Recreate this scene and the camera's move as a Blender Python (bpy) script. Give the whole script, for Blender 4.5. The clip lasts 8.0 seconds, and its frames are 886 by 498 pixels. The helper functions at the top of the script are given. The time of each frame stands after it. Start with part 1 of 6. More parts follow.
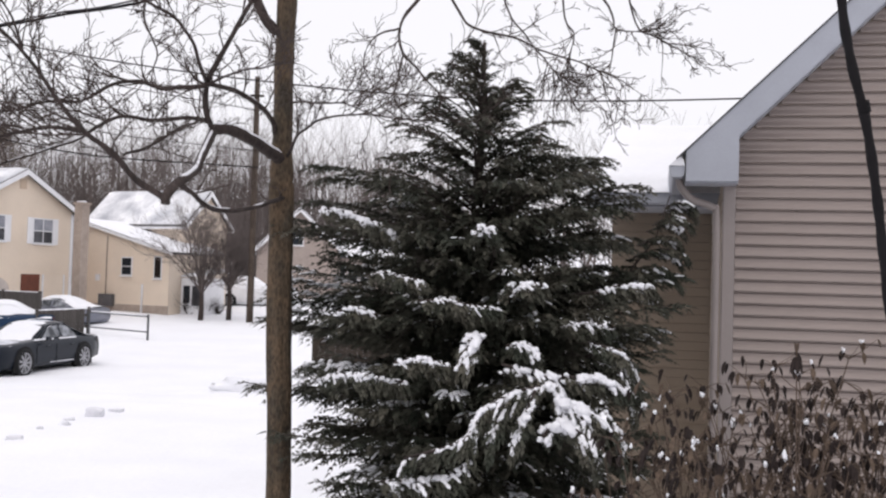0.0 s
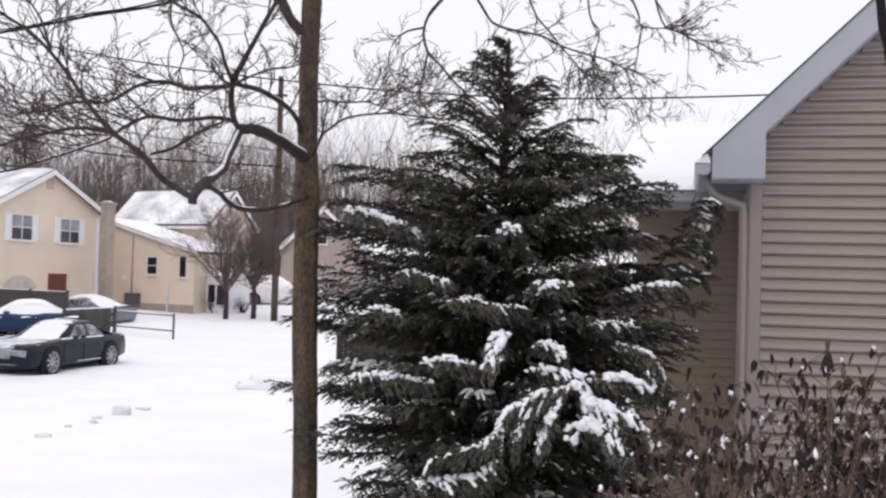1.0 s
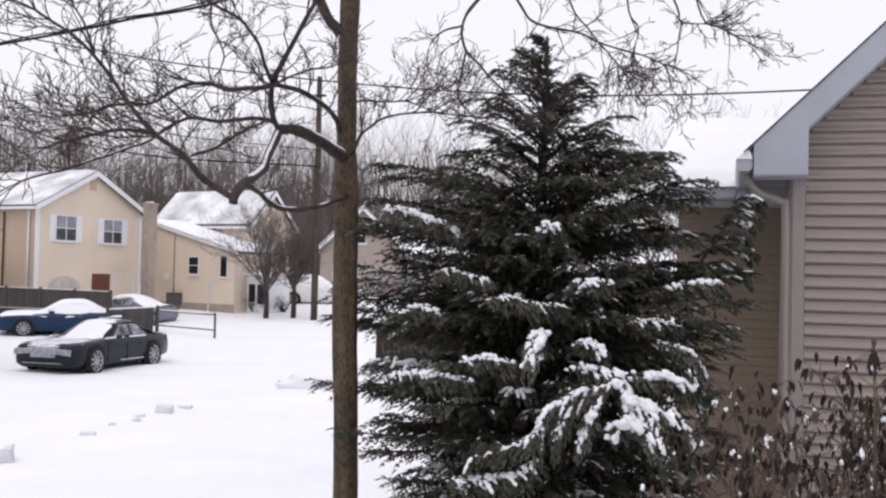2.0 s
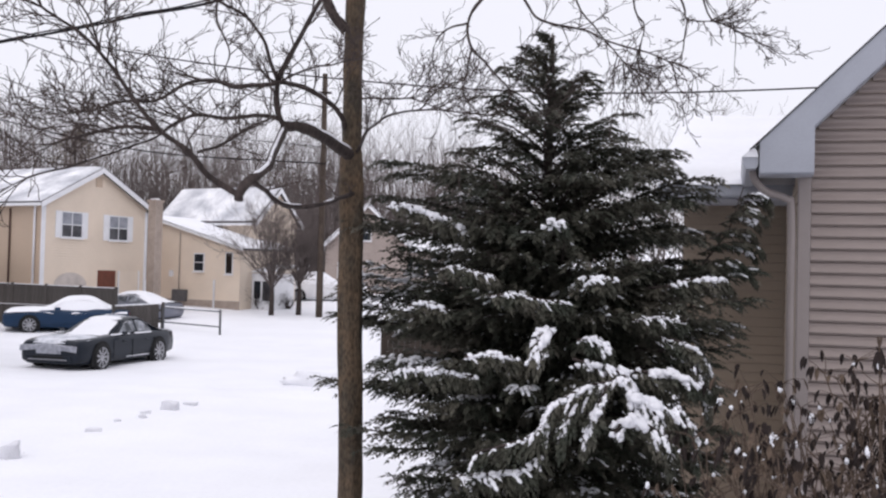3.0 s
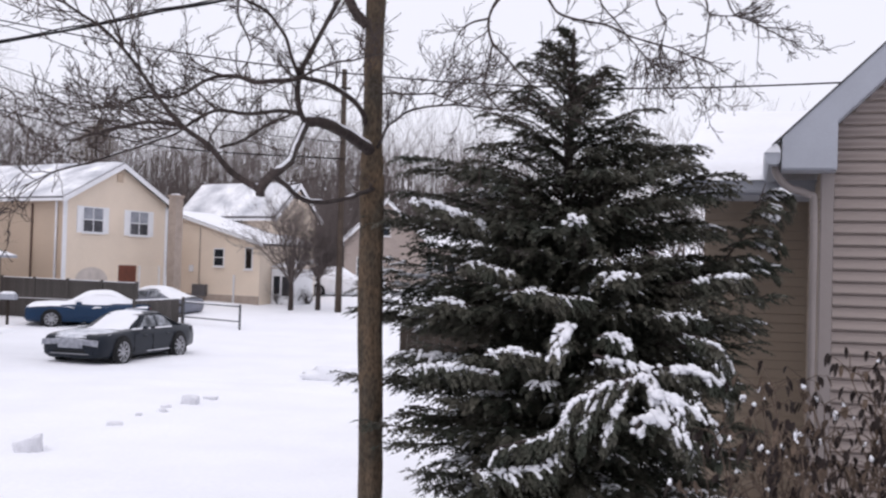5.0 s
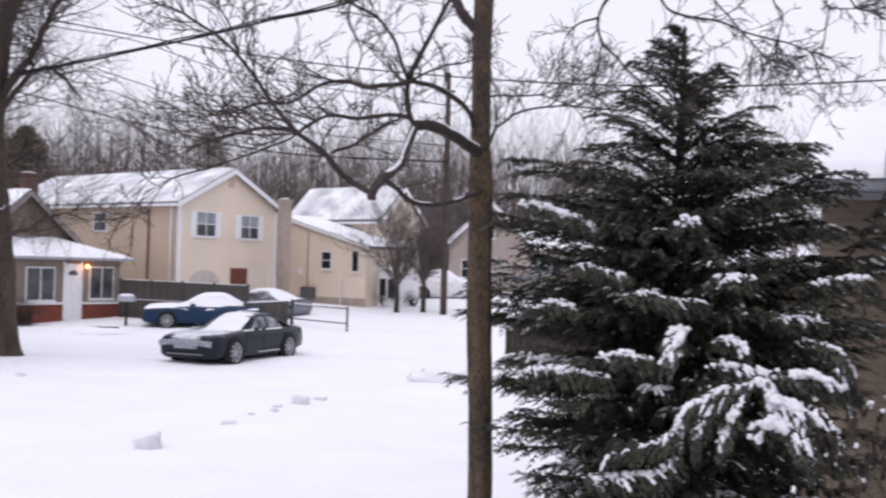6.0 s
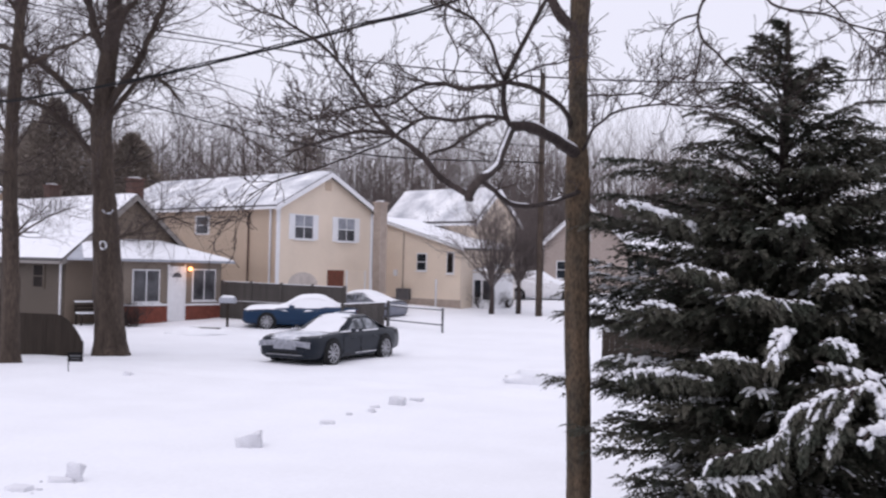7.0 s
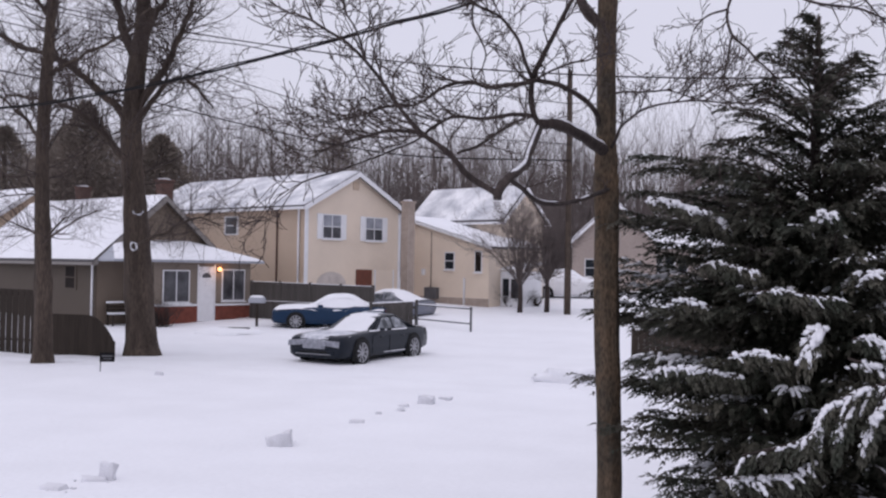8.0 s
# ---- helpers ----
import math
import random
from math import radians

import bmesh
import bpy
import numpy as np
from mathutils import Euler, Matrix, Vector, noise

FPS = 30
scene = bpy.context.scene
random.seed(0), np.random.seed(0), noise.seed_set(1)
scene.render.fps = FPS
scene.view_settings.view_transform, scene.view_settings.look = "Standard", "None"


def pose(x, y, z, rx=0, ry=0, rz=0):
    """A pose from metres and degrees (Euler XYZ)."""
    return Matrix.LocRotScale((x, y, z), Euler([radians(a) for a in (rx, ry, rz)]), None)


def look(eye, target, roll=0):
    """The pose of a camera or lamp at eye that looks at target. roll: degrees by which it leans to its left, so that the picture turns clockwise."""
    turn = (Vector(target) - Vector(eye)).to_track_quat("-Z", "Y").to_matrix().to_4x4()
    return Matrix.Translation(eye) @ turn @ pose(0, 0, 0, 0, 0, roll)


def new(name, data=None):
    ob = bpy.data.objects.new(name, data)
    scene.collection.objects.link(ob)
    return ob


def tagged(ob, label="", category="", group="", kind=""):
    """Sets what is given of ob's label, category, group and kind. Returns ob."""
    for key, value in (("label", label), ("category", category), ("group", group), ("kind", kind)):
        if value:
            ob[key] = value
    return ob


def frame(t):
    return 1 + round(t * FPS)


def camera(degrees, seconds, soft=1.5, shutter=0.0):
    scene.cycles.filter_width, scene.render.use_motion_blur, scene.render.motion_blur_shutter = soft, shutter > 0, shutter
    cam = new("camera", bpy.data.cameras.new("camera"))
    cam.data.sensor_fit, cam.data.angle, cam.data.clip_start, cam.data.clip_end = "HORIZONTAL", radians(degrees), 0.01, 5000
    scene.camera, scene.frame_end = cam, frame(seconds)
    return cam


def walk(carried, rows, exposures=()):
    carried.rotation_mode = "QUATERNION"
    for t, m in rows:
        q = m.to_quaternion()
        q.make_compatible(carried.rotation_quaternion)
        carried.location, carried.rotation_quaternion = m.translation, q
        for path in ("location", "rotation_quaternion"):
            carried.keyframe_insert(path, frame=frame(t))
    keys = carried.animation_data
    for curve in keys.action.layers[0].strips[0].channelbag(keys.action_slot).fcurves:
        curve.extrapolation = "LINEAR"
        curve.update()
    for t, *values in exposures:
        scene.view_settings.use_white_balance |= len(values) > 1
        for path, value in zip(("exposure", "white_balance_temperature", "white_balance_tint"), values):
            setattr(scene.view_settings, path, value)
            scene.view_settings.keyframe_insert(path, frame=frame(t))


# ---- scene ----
cam = camera(46.33, 8.0, soft=2.3, shutter=0.6)
EYE = 2.6
ROWS = [
    (0, -0.0, -0.0, -0.0, 0.0, 1.85, -1.75),
    (0.5, -0.0073, -0.0, -0.0004, 0.285, 1.803, -1.724),
    (1, -0.0139, -0.0, -0.0008, 1.291, 1.729, -1.608),
    (1.5, -0.0158, -0.0, -0.0009, 2.549, 1.653, -1.478),
    (2, -0.0176, -0.0, -0.001, 3.433, 1.601, -1.391),
    (3.5, -0.0179, -0.0, -0.001, 3.725, 1.307, -1.513),
    (4, -0.0187, -0.0, -0.001, 3.68, 1.169, -1.504),
    (5.5, -0.0464, -0.0, -0.0026, 6.955, 1.196, -1.64),
    (6, -0.0676, -0.0, -0.0037, 10.492, 1.142, -1.508),
    (6.5, -0.0774, -0.0, -0.0043, 13.466, 1.125, -1.483),
    (7, -0.0863, -0.0001, -0.0048, 15.719, 1.096, -1.35),
    (7.5, -0.093, -0.0001, -0.0051, 16.963, 1.038, -1.103),
    (8, -0.093, -0.0001, -0.0051, 17.259, 1.001, -0.999),
]
EXPOSURES = [(0.0, 0.19, 6540, 10), (1.0, 0.19, 6500, 10), (2.0, 0.16, 6440, 11), (3.5, 0.1, 6260, 12), (4.2, 0.1, 6240, 12), (5.5, 0.12, 6200, 14), (6.5, 0.1, 6150, 15), (7.2, -0.06, 6100, 16), (8.0, -0.27, 6050, 17)]
walk(cam, [(t, pose(x, y, EYE + z, 90 + pitch, roll, yaw)) for t, x, y, z, yaw, pitch, roll in ROWS], EXPOSURES)

# ---------------------------------------------------------------- light
world = bpy.data.worlds.new("overcast")
scene.world = world
world.use_nodes = True
wn = world.node_tree
wbg = wn.nodes["Background"]
wsky = wn.nodes.new("ShaderNodeTexSky")
wsky.sky_type, wsky.sun_disc = "NISHITA", False
wsky.sun_elevation, wsky.sun_rotation = radians(60), radians(205)
wsky.air_density, wsky.dust_density = 1.0, 6.0
wscale = wn.nodes.new("ShaderNodeVectorMath")
wscale.operation = "SCALE"
wscale.inputs["Scale"].default_value = 0.07
wmix = wn.nodes.new("ShaderNodeMix")
wmix.data_type = "RGBA"
wmix.inputs[0].default_value = 0.86
wmix.inputs[7].default_value = (0.97, 0.955, 1.01, 1)
wn.links.new(wsky.outputs[0], wscale.inputs[0])
wn.links.new(wscale.outputs[0], wmix.inputs[6])
wn.links.new(wmix.outputs[2], wbg.inputs[0])
wbg.inputs[1].default_value = 1.0
sun_data = bpy.data.lights.new("sun", "SUN")
sun_data.energy, sun_data.angle, sun_data.color = 0.72, radians(60), (1.0, 0.965, 0.95)
sun = new("sun", sun_data)
sun.matrix_world = look((-8, -6, 46), (0, 10, 0))


# ---------------------------------------------------------------- materials
def mat(name, color, rough=0.8, var=0.25, scale=6.0, fine=60.0, bump=0.2, metal=0.0, color2=None, fine_var=0.15, rand=0.0, spec=0.3, stripe=0.0, stripe_depth=0.5, stretch=(1, 1, 1)):
    """Noise-varied surface: broad stains and fine grain; stripe: spacing in metres of horizontal laps."""
    m = bpy.data.materials.new(name)
    m.use_nodes = True
    nt = m.node_tree
    b = nt.nodes["Principled BSDF"]
    b.inputs["Roughness"].default_value, b.inputs["Metallic"].default_value = rough, metal
    b.inputs["Specular IOR Level"].default_value = spec
    tc = nt.nodes.new("ShaderNodeTexCoord")
    mp = nt.nodes.new("ShaderNodeMapping")
    mp.inputs["Scale"].default_value = stretch
    nt.links.new(tc.outputs["Object"], mp.inputs[0])
    n1 = nt.nodes.new("ShaderNodeTexNoise")
    n1.inputs["Scale"].default_value, n1.inputs["Detail"].default_value = scale, 4
    n2 = nt.nodes.new("ShaderNodeTexNoise")
    n2.inputs["Scale"].default_value, n2.inputs["Detail"].default_value = fine, 3
    for n in (n1, n2):
        nt.links.new(mp.outputs[0], n.inputs["Vector"])
    c2 = color2 or tuple(c * (1 - var) for c in color)
    mx = nt.nodes.new("ShaderNodeMix")
    mx.data_type = "RGBA"
    mx.inputs[6].default_value, mx.inputs[7].default_value = (*color, 1), (*c2, 1)
    ramp = nt.nodes.new("ShaderNodeMapRange")
    ramp.inputs[1].default_value, ramp.inputs[2].default_value = 0.35, 0.68
    nt.links.new(n1.outputs[0], ramp.inputs[0])
    nt.links.new(ramp.outputs[0], mx.inputs[0])
    mul = nt.nodes.new("ShaderNodeMapRange")
    mul.inputs[1].default_value, mul.inputs[2].default_value = 0.3, 0.7
    mul.inputs[3].default_value, mul.inputs[4].default_value = 1 - fine_var, 1 + fine_var
    nt.links.new(n2.outputs[0], mul.inputs[0])
    val = mul.outputs[0]
    if rand:
        oi = nt.nodes.new("ShaderNodeObjectInfo")
        rr = nt.nodes.new("ShaderNodeMapRange")
        rr.inputs[3].default_value, rr.inputs[4].default_value = 1 - rand, 1 + rand
        nt.links.new(oi.outputs["Random"], rr.inputs[0])
        mm = nt.nodes.new("ShaderNodeMath")
        mm.operation = "MULTIPLY"
        nt.links.new(val, mm.inputs[0])
        nt.links.new(rr.outputs[0], mm.inputs[1])
        val = mm.outputs[0]
    sc = nt.nodes.new("ShaderNodeVectorMath")
    sc.operation = "SCALE"
    nt.links.new(mx.outputs[2], sc.inputs[0])
    nt.links.new(val, sc.inputs["Scale"])
    nt.links.new(sc.outputs[0], b.inputs["Base Color"])
    bp = nt.nodes.new("ShaderNodeBump")
    bp.inputs["Strength"].default_value, bp.inputs["Distance"].default_value = bump, 0.02
    nt.links.new(n2.outputs[0], bp.inputs["Height"])
    normal = bp.outputs[0]
    if stripe:
        sp = nt.nodes.new("ShaderNodeSeparateXYZ")
        nt.links.new(tc.outputs["Object"], sp.inputs[0])
        dv = nt.nodes.new("ShaderNodeMath")
        dv.operation = "DIVIDE"
        dv.inputs[1].default_value = stripe
        fr = nt.nodes.new("ShaderNodeMath")
        fr.operation = "FRACT"
        nt.links.new(sp.outputs[2], dv.inputs[0])
        nt.links.new(dv.outputs[0], fr.inputs[0])
        bs = nt.nodes.new("ShaderNodeBump")
        bs.invert = True
        bs.inputs["Strength"].default_value, bs.inputs["Distance"].default_value = stripe_depth, 0.02
        nt.links.new(fr.outputs[0], bs.inputs["Height"])
        nt.links.new(normal, bs.inputs["Normal"])
        normal = bs.outputs[0]
    nt.links.new(normal, b.inputs["Normal"])
    return m


SNOW = mat("snow", (0.845, 0.85, 0.885), 0.65, 0.05, 0.6, 14, 0.35, fine_var=0.02, spec=0.2)
CRUST = mat("crusted_snow", (0.74, 0.74, 0.78), 0.7, 0.15, 6.0, 40, 0.4, fine_var=0.06, spec=0.2)
SNOW_PATCHY = mat("thin_patchy_snow_on_paint", (0.74, 0.75, 0.79), 0.7, 0.3, 5.0, 22, 0.3, color2=(0.44, 0.46, 0.51), fine_var=0.1)
SNOW_DUST = mat("paint_dusted_with_snow", (0.33, 0.34, 0.38), 0.6, 0.3, 9.0, 30, 0.3, color2=(0.19, 0.195, 0.225), fine_var=0.15)
SNOW_THIN = mat("thin_snow_on_shingles", (0.84, 0.84, 0.86), 0.75, 0.2, 0.9, 7, 0.3, color2=(0.40, 0.41, 0.45), fine_var=0.08)
VINYL = mat("vinyl_siding_beige", (0.285, 0.237, 0.216), 0.45, 0.08, 2.5, 40, 0.05, rand=0.03, fine_var=0.03, stretch=(0.3, 1, 1), spec=0.4)
VINYL_B = mat("vinyl_siding_tan", (0.27, 0.216, 0.166), 0.5, 0.1, 2.5, 40, 0.05, rand=0.03, fine_var=0.03)
TRIM_GREY = mat("painted_aluminium_grey", (0.36, 0.375, 0.42), 0.4, 0.08, 3, 60, 0.05, fine_var=0.03)
TRIM_DULL = mat("dull_grey_trim", (0.22, 0.20, 0.185), 0.5, 0.1, 3, 60, 0.05, fine_var=0.03)
TRIM_BEIGE = mat("corner_trim_beige", (0.275, 0.24, 0.228), 0.45, 0.08, 3, 60, 0.05, fine_var=0.03)
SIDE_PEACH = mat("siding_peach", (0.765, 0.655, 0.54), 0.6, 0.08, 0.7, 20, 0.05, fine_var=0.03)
# plain tan, and also the peach siding darkened for a shaded side
TAN_SHADED_PEACH = mat("siding_tan_and_shaded_peach", (0.56, 0.44, 0.335), 0.6, 0.08, 0.7, 20, 0.05, fine_var=0.03)
# cottage siding twice: lit tone for the gable, shade-darkened tone for the long side
OLIVE_LIT = mat("siding_lit_olive", (0.19, 0.150, 0.116), 0.6, 0.1, 0.7, 20, 0.05, fine_var=0.05, stripe=0.12)
OLIVE_SHADED = mat("siding_shaded_olive", (0.088, 0.068, 0.051), 0.6, 0.1, 0.7, 20, 0.05, fine_var=0.05, stripe=0.12)
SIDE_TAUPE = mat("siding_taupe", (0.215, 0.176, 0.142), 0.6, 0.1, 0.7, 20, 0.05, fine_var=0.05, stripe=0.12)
FENCE_GREY = mat("fence_grey", (0.085, 0.077, 0.072), 0.9, 0.3, 3, 30, 0.4, rand=0.12, stretch=(6, 6, 0.6))
SIDE_GREY = mat("siding_grey", (0.40, 0.335, 0.30), 0.6, 0.1, 0.7, 20, 0.05, stripe=0.12)
WHITE = mat("white_paint", (0.78, 0.78, 0.80), 0.45, 0.08, 4, 40, 0.05, fine_var=0.03)
FADED = mat("faded_panel", (0.56, 0.50, 0.46), 0.6, 0.2, 3, 30, 0.05)
SHINGLE = mat("asphalt_shingle", (0.10, 0.095, 0.1), 0.9, 0.3, 3, 50, 0.4)
BRICK_RED = mat("red_brick", (0.18, 0.056, 0.038), 0.85, 0.3, 5, 40, 0.4, rand=0.2)
BRICK_DULL = mat("chimney_brick", (0.12, 0.07, 0.058), 0.9, 0.3, 4, 30, 0.4)
BLOCK_TAN = mat("chimney_block", (0.40, 0.33, 0.28), 0.85, 0.2, 3, 30, 0.3)
BARK = mat("bark_brown", (0.106, 0.073, 0.046), 0.95, 0.45, 9, 55, 1.0, color2=(0.052, 0.043, 0.032), fine_var=0.45, stretch=(1, 1, 0.45))
BARK_DARK = mat("bark_dark", (0.060, 0.046, 0.042), 0.95, 0.4, 7, 45, 0.9, fine_var=0.4, stretch=(1, 1, 0.25))
BARK_STREET = mat("bark_grey_brown", (0.082, 0.062, 0.049), 0.95, 0.45, 4, 30, 0.9, fine_var=0.4, stretch=(1, 1, 0.2))
TWIG = mat("twig_bark", (0.072, 0.054, 0.048), 0.9, 0.3, 6, 40, 0.2)
# bark paled in its colour to stand in for the haze of distance
HAZY_BARK = mat("hazy_bark", (0.155, 0.128, 0.120), 0.95, 0.3, 0.4, 8, 0.1)
NEEDLE = mat("evergreen_sprays", (0.040, 0.046, 0.033), 0.7, 0.5, 4.0, 25, 0.1, color2=(0.106, 0.097, 0.076), fine_var=0.35)
# needles lightened towards grey-brown: distance haze put into the colour
HAZY_NEEDLE = mat("far_evergreen", (0.165, 0.140, 0.118), 0.9, 0.4, 1.0, 8, 0.1, color2=(0.21, 0.175, 0.148))
DEAD_LEAF = mat("dead_leaf_dark", (0.0272, 0.0184, 0.0163), 0.85, 0.4, 12, 90, 0.3, fine_var=0.3)
STEM_BROWN = mat("shrub_stem_brown", (0.100, 0.071, 0.054), 0.9, 0.3, 20, 90, 0.2)
DEAD_TAN = mat("dead_leaf_tan", (0.125, 0.090, 0.066), 0.85, 0.4, 12, 90, 0.3, fine_var=0.3)
CABLE = mat("black_rubber", (0.010, 0.009, 0.010), 0.7, 0.2, 10, 80, 0.1, spec=0.12)
FENCE_WOOD = mat("weathered_fence", (0.042, 0.032, 0.025), 0.9, 0.35, 3, 30, 0.4, rand=0.15, stretch=(6, 6, 0.6))
STEEL = mat("grey_steel", (0.16, 0.16, 0.17), 0.5, 0.2, 6, 60, 0.1, metal=0.6)
GATE_PAINT = mat("gate_dark_paint", (0.075, 0.078, 0.085), 0.6, 0.2, 6, 60, 0.1)
PAINT_BLACK = mat("car_paint_charcoal", (0.009, 0.013, 0.021), 0.28, 0.1, 3, 90, 0.02, fine_var=0.05, spec=0.22)
PAINT_BLUE = mat("car_paint_blue", (0.005, 0.027, 0.070), 0.35, 0.1, 3, 90, 0.02, fine_var=0.05, spec=0.3)
PAINT_SILVER = mat("car_paint_silver", (0.20, 0.21, 0.25), 0.3, 0.1, 3, 90, 0.02, metal=0.4)
GLASS_DARK = mat("dark_window_glass", (0.018, 0.022, 0.028), 0.15, 0.1, 3, 30, 0.0, spec=0.18)
GLASS_CURTAIN = mat("curtained_window_glass", (0.034, 0.034, 0.038), 0.2, 0.6, 1.5, 20, 0.0, color2=(0.105, 0.105, 0.115), spec=0.3)
GLASS_BLIND = mat("window_glass_before_pale_blind", (0.20, 0.21, 0.24), 0.2, 0.3, 2.0, 20, 0.0, color2=(0.34, 0.35, 0.39), spec=0.3)
GLASS_SHADED = mat("unlit_matte_window", (0.022, 0.017, 0.015), 0.6, 0.3, 2.0, 20, 0.0, spec=0.05)
GLASS_FROST = mat("frosted_car_window", (0.03, 0.034, 0.04), 0.3, 0.5, 3.5, 30, 0.1, color2=(0.42, 0.44, 0.48), spec=0.3)
TYRE = mat("tyre_rubber", (0.015, 0.015, 0.016), 0.85, 0.3, 9, 60, 0.2)
ALLOY = mat("alloy_wheel", (0.38, 0.38, 0.40), 0.35, 0.2, 9, 60, 0.05, metal=0.7)
DOOR_BROWN = mat("brown_door", (0.16, 0.055, 0.035), 0.6, 0.2, 5, 40, 0.1)
LAMP_GLOW = bpy.data.materials.new("lit_bulb")
LAMP_GLOW.use_nodes = True
_b = LAMP_GLOW.node_tree.nodes["Principled BSDF"]
_b.inputs["Emission Color"].default_value, _b.inputs["Emission Strength"].default_value = (1.0, 0.30, 0.03, 1), 3.0


# ---------------------------------------------------------------- mesh helpers
def mesh_of(name, verts, faces, material, smooth=False):
    me = bpy.data.meshes.new(name)
    me.from_pydata([tuple(v) for v in verts], [], faces)
    me.materials.append(material)
    if smooth:
        me.polygons.foreach_set("use_smooth", [True] * len(me.polygons))
    me.update()
    return me


def part(name, me, parent, label="", m=None):
    ob = new(name, me)
    ob.parent = parent
    if m is not None:
        ob.matrix_basis = m
    if label:
        ob["label"] = label
    return ob


def thing(name, m, label, category, group="", kind=""):
    ob = new(name)
    ob.empty_display_size = 0.2
    ob.matrix_basis = m
    return tagged(ob, label, category, group, kind)


def frame_at(x, y, z, az):
    """Local x along a wall's face, y into the building, z up."""
    return pose(x, y, z, 0, 0, az)


def box_data(x0, x1, y0, y1, z0, z1):
    v = [(x, y, z) for z in (z0, z1) for y in (y0, y1) for x in (x0, x1)]
    f = [(0, 2, 3, 1), (4, 5, 7, 6), (0, 1, 5, 4), (2, 6, 7, 3), (0, 4, 6, 2), (1, 3, 7, 5)]
    return v, f


def box(name, x0, x1, y0, y1, z0, z1, material, bevel=0.0):
    v, f = box_data(x0, x1, y0, y1, z0, z1)
    if not bevel:
        return mesh_of(name, v, f, material)
    bm = bmesh.new()
    vs = [bm.verts.new(p) for p in v]
    for q in f:
        bm.faces.new([vs[i] for i in q])
    bmesh.ops.bevel(bm, geom=bm.edges[:], offset=bevel, segments=2, affect="EDGES", profile=0.6)
    me = bpy.data.meshes.new(name)
    bm.to_mesh(me)
    bm.free()
    me.materials.append(material)
    return me


def prism(name, outline, y0, y1, material):
    """An outline in local x, z pushed from y0 to y1."""
    n = len(outline)
    v = [(x, y0, z) for x, z in outline] + [(x, y1, z) for x, z in outline]
    f = [tuple(range(n)), tuple(range(2 * n - 1, n - 1, -1))] + [(i, i + n, (i + 1) % n + n, (i + 1) % n) for i in range(n)]
    return mesh_of(name, v, f, material)


def slab(name, corners, thick, material):
    """A sheet through four or more corners in one plane, thickened upwards along its normal."""
    c = [Vector(p) for p in corners]
    nrm = (c[1] - c[0]).cross(c[2] - c[0]).normalized()
    if nrm.z < 0:
        c.reverse()
        nrm = -nrm
    n = len(c)
    v = c + [p + nrm * thick for p in c]
    f = [tuple(range(n - 1, -1, -1)), tuple(range(n, 2 * n))] + [(i, (i + 1) % n, (i + 1) % n + n, i + n) for i in range(n)]
    return mesh_of(name, v, f, material)


def tubes(name, lines, material, sides=5, smooth=True, relief=0.0):
    """Tapered tubes along many lines of (points, radii), in one mesh."""
    verts, faces = [], []
    for pts, radii in lines:
        base = len(verts)
        n = len(pts)
        for i, p in enumerate(pts):
            d = (pts[min(i + 1, n - 1)] - pts[max(i - 1, 0)])
            d = d.normalized() if d.length > 1e-9 else Vector((0, 0, 1))
            u = d.cross(Vector((0.31, 0.17, 0.94)))
            u = u.normalized() if u.length > 1e-3 else Vector((1, 0, 0))
            w = d.cross(u)
            for k in range(sides):
                a = 2 * math.pi * k / sides
                q = u * math.cos(a) + w * math.sin(a)
                if relief:
                    g = p + q * radii[i]
                    k2 = 1 + relief * (noise.noise(Vector((q.x * 3.0, q.y * 3.0, g.z * 0.8))) + 0.6 * noise.noise(Vector((q.x * 8, q.y * 8, g.z * 2.5))))
                    verts.append(p + q * (radii[i] * k2))
                else:
                    verts.append(p + q * radii[i])
        for i in range(n - 1):
            for k in range(sides):
                a, b = base + i * sides + k, base + i * sides + (k + 1) % sides
                faces.append((a, b, b + sides, a + sides))
        faces.append(tuple(base + (n - 1) * sides + k for k in range(sides)))
    return mesh_of(name, verts, faces, material, smooth)


def spline(points, per=6):
    """Catmull-Rom through the points."""
    p = [Vector(q) for q in points]
    p = [p[0] * 2 - p[1]] + p + [p[-1] * 2 - p[-2]]
    out = []
    for i in range(1, len(p) - 2):
        for k in range(per):
            t = k / per
            out.append(0.5 * (2 * p[i] + (p[i + 1] - p[i - 1]) * t + (2 * p[i - 1] - 5 * p[i] + 4 * p[i + 1] - p[i + 2]) * t * t + (3 * p[i] - p[i - 1] - 3 * p[i + 1] + p[i + 2]) * t ** 3))
    out.append(p[-2])
    return out


def rand_dir(rng):
    while True:
        v = Vector((rng.uniform(-1, 1), rng.uniform(-1, 1), rng.uniform(-1, 1)))
        if 0.05 < v.length < 1:
            return v.normalized()


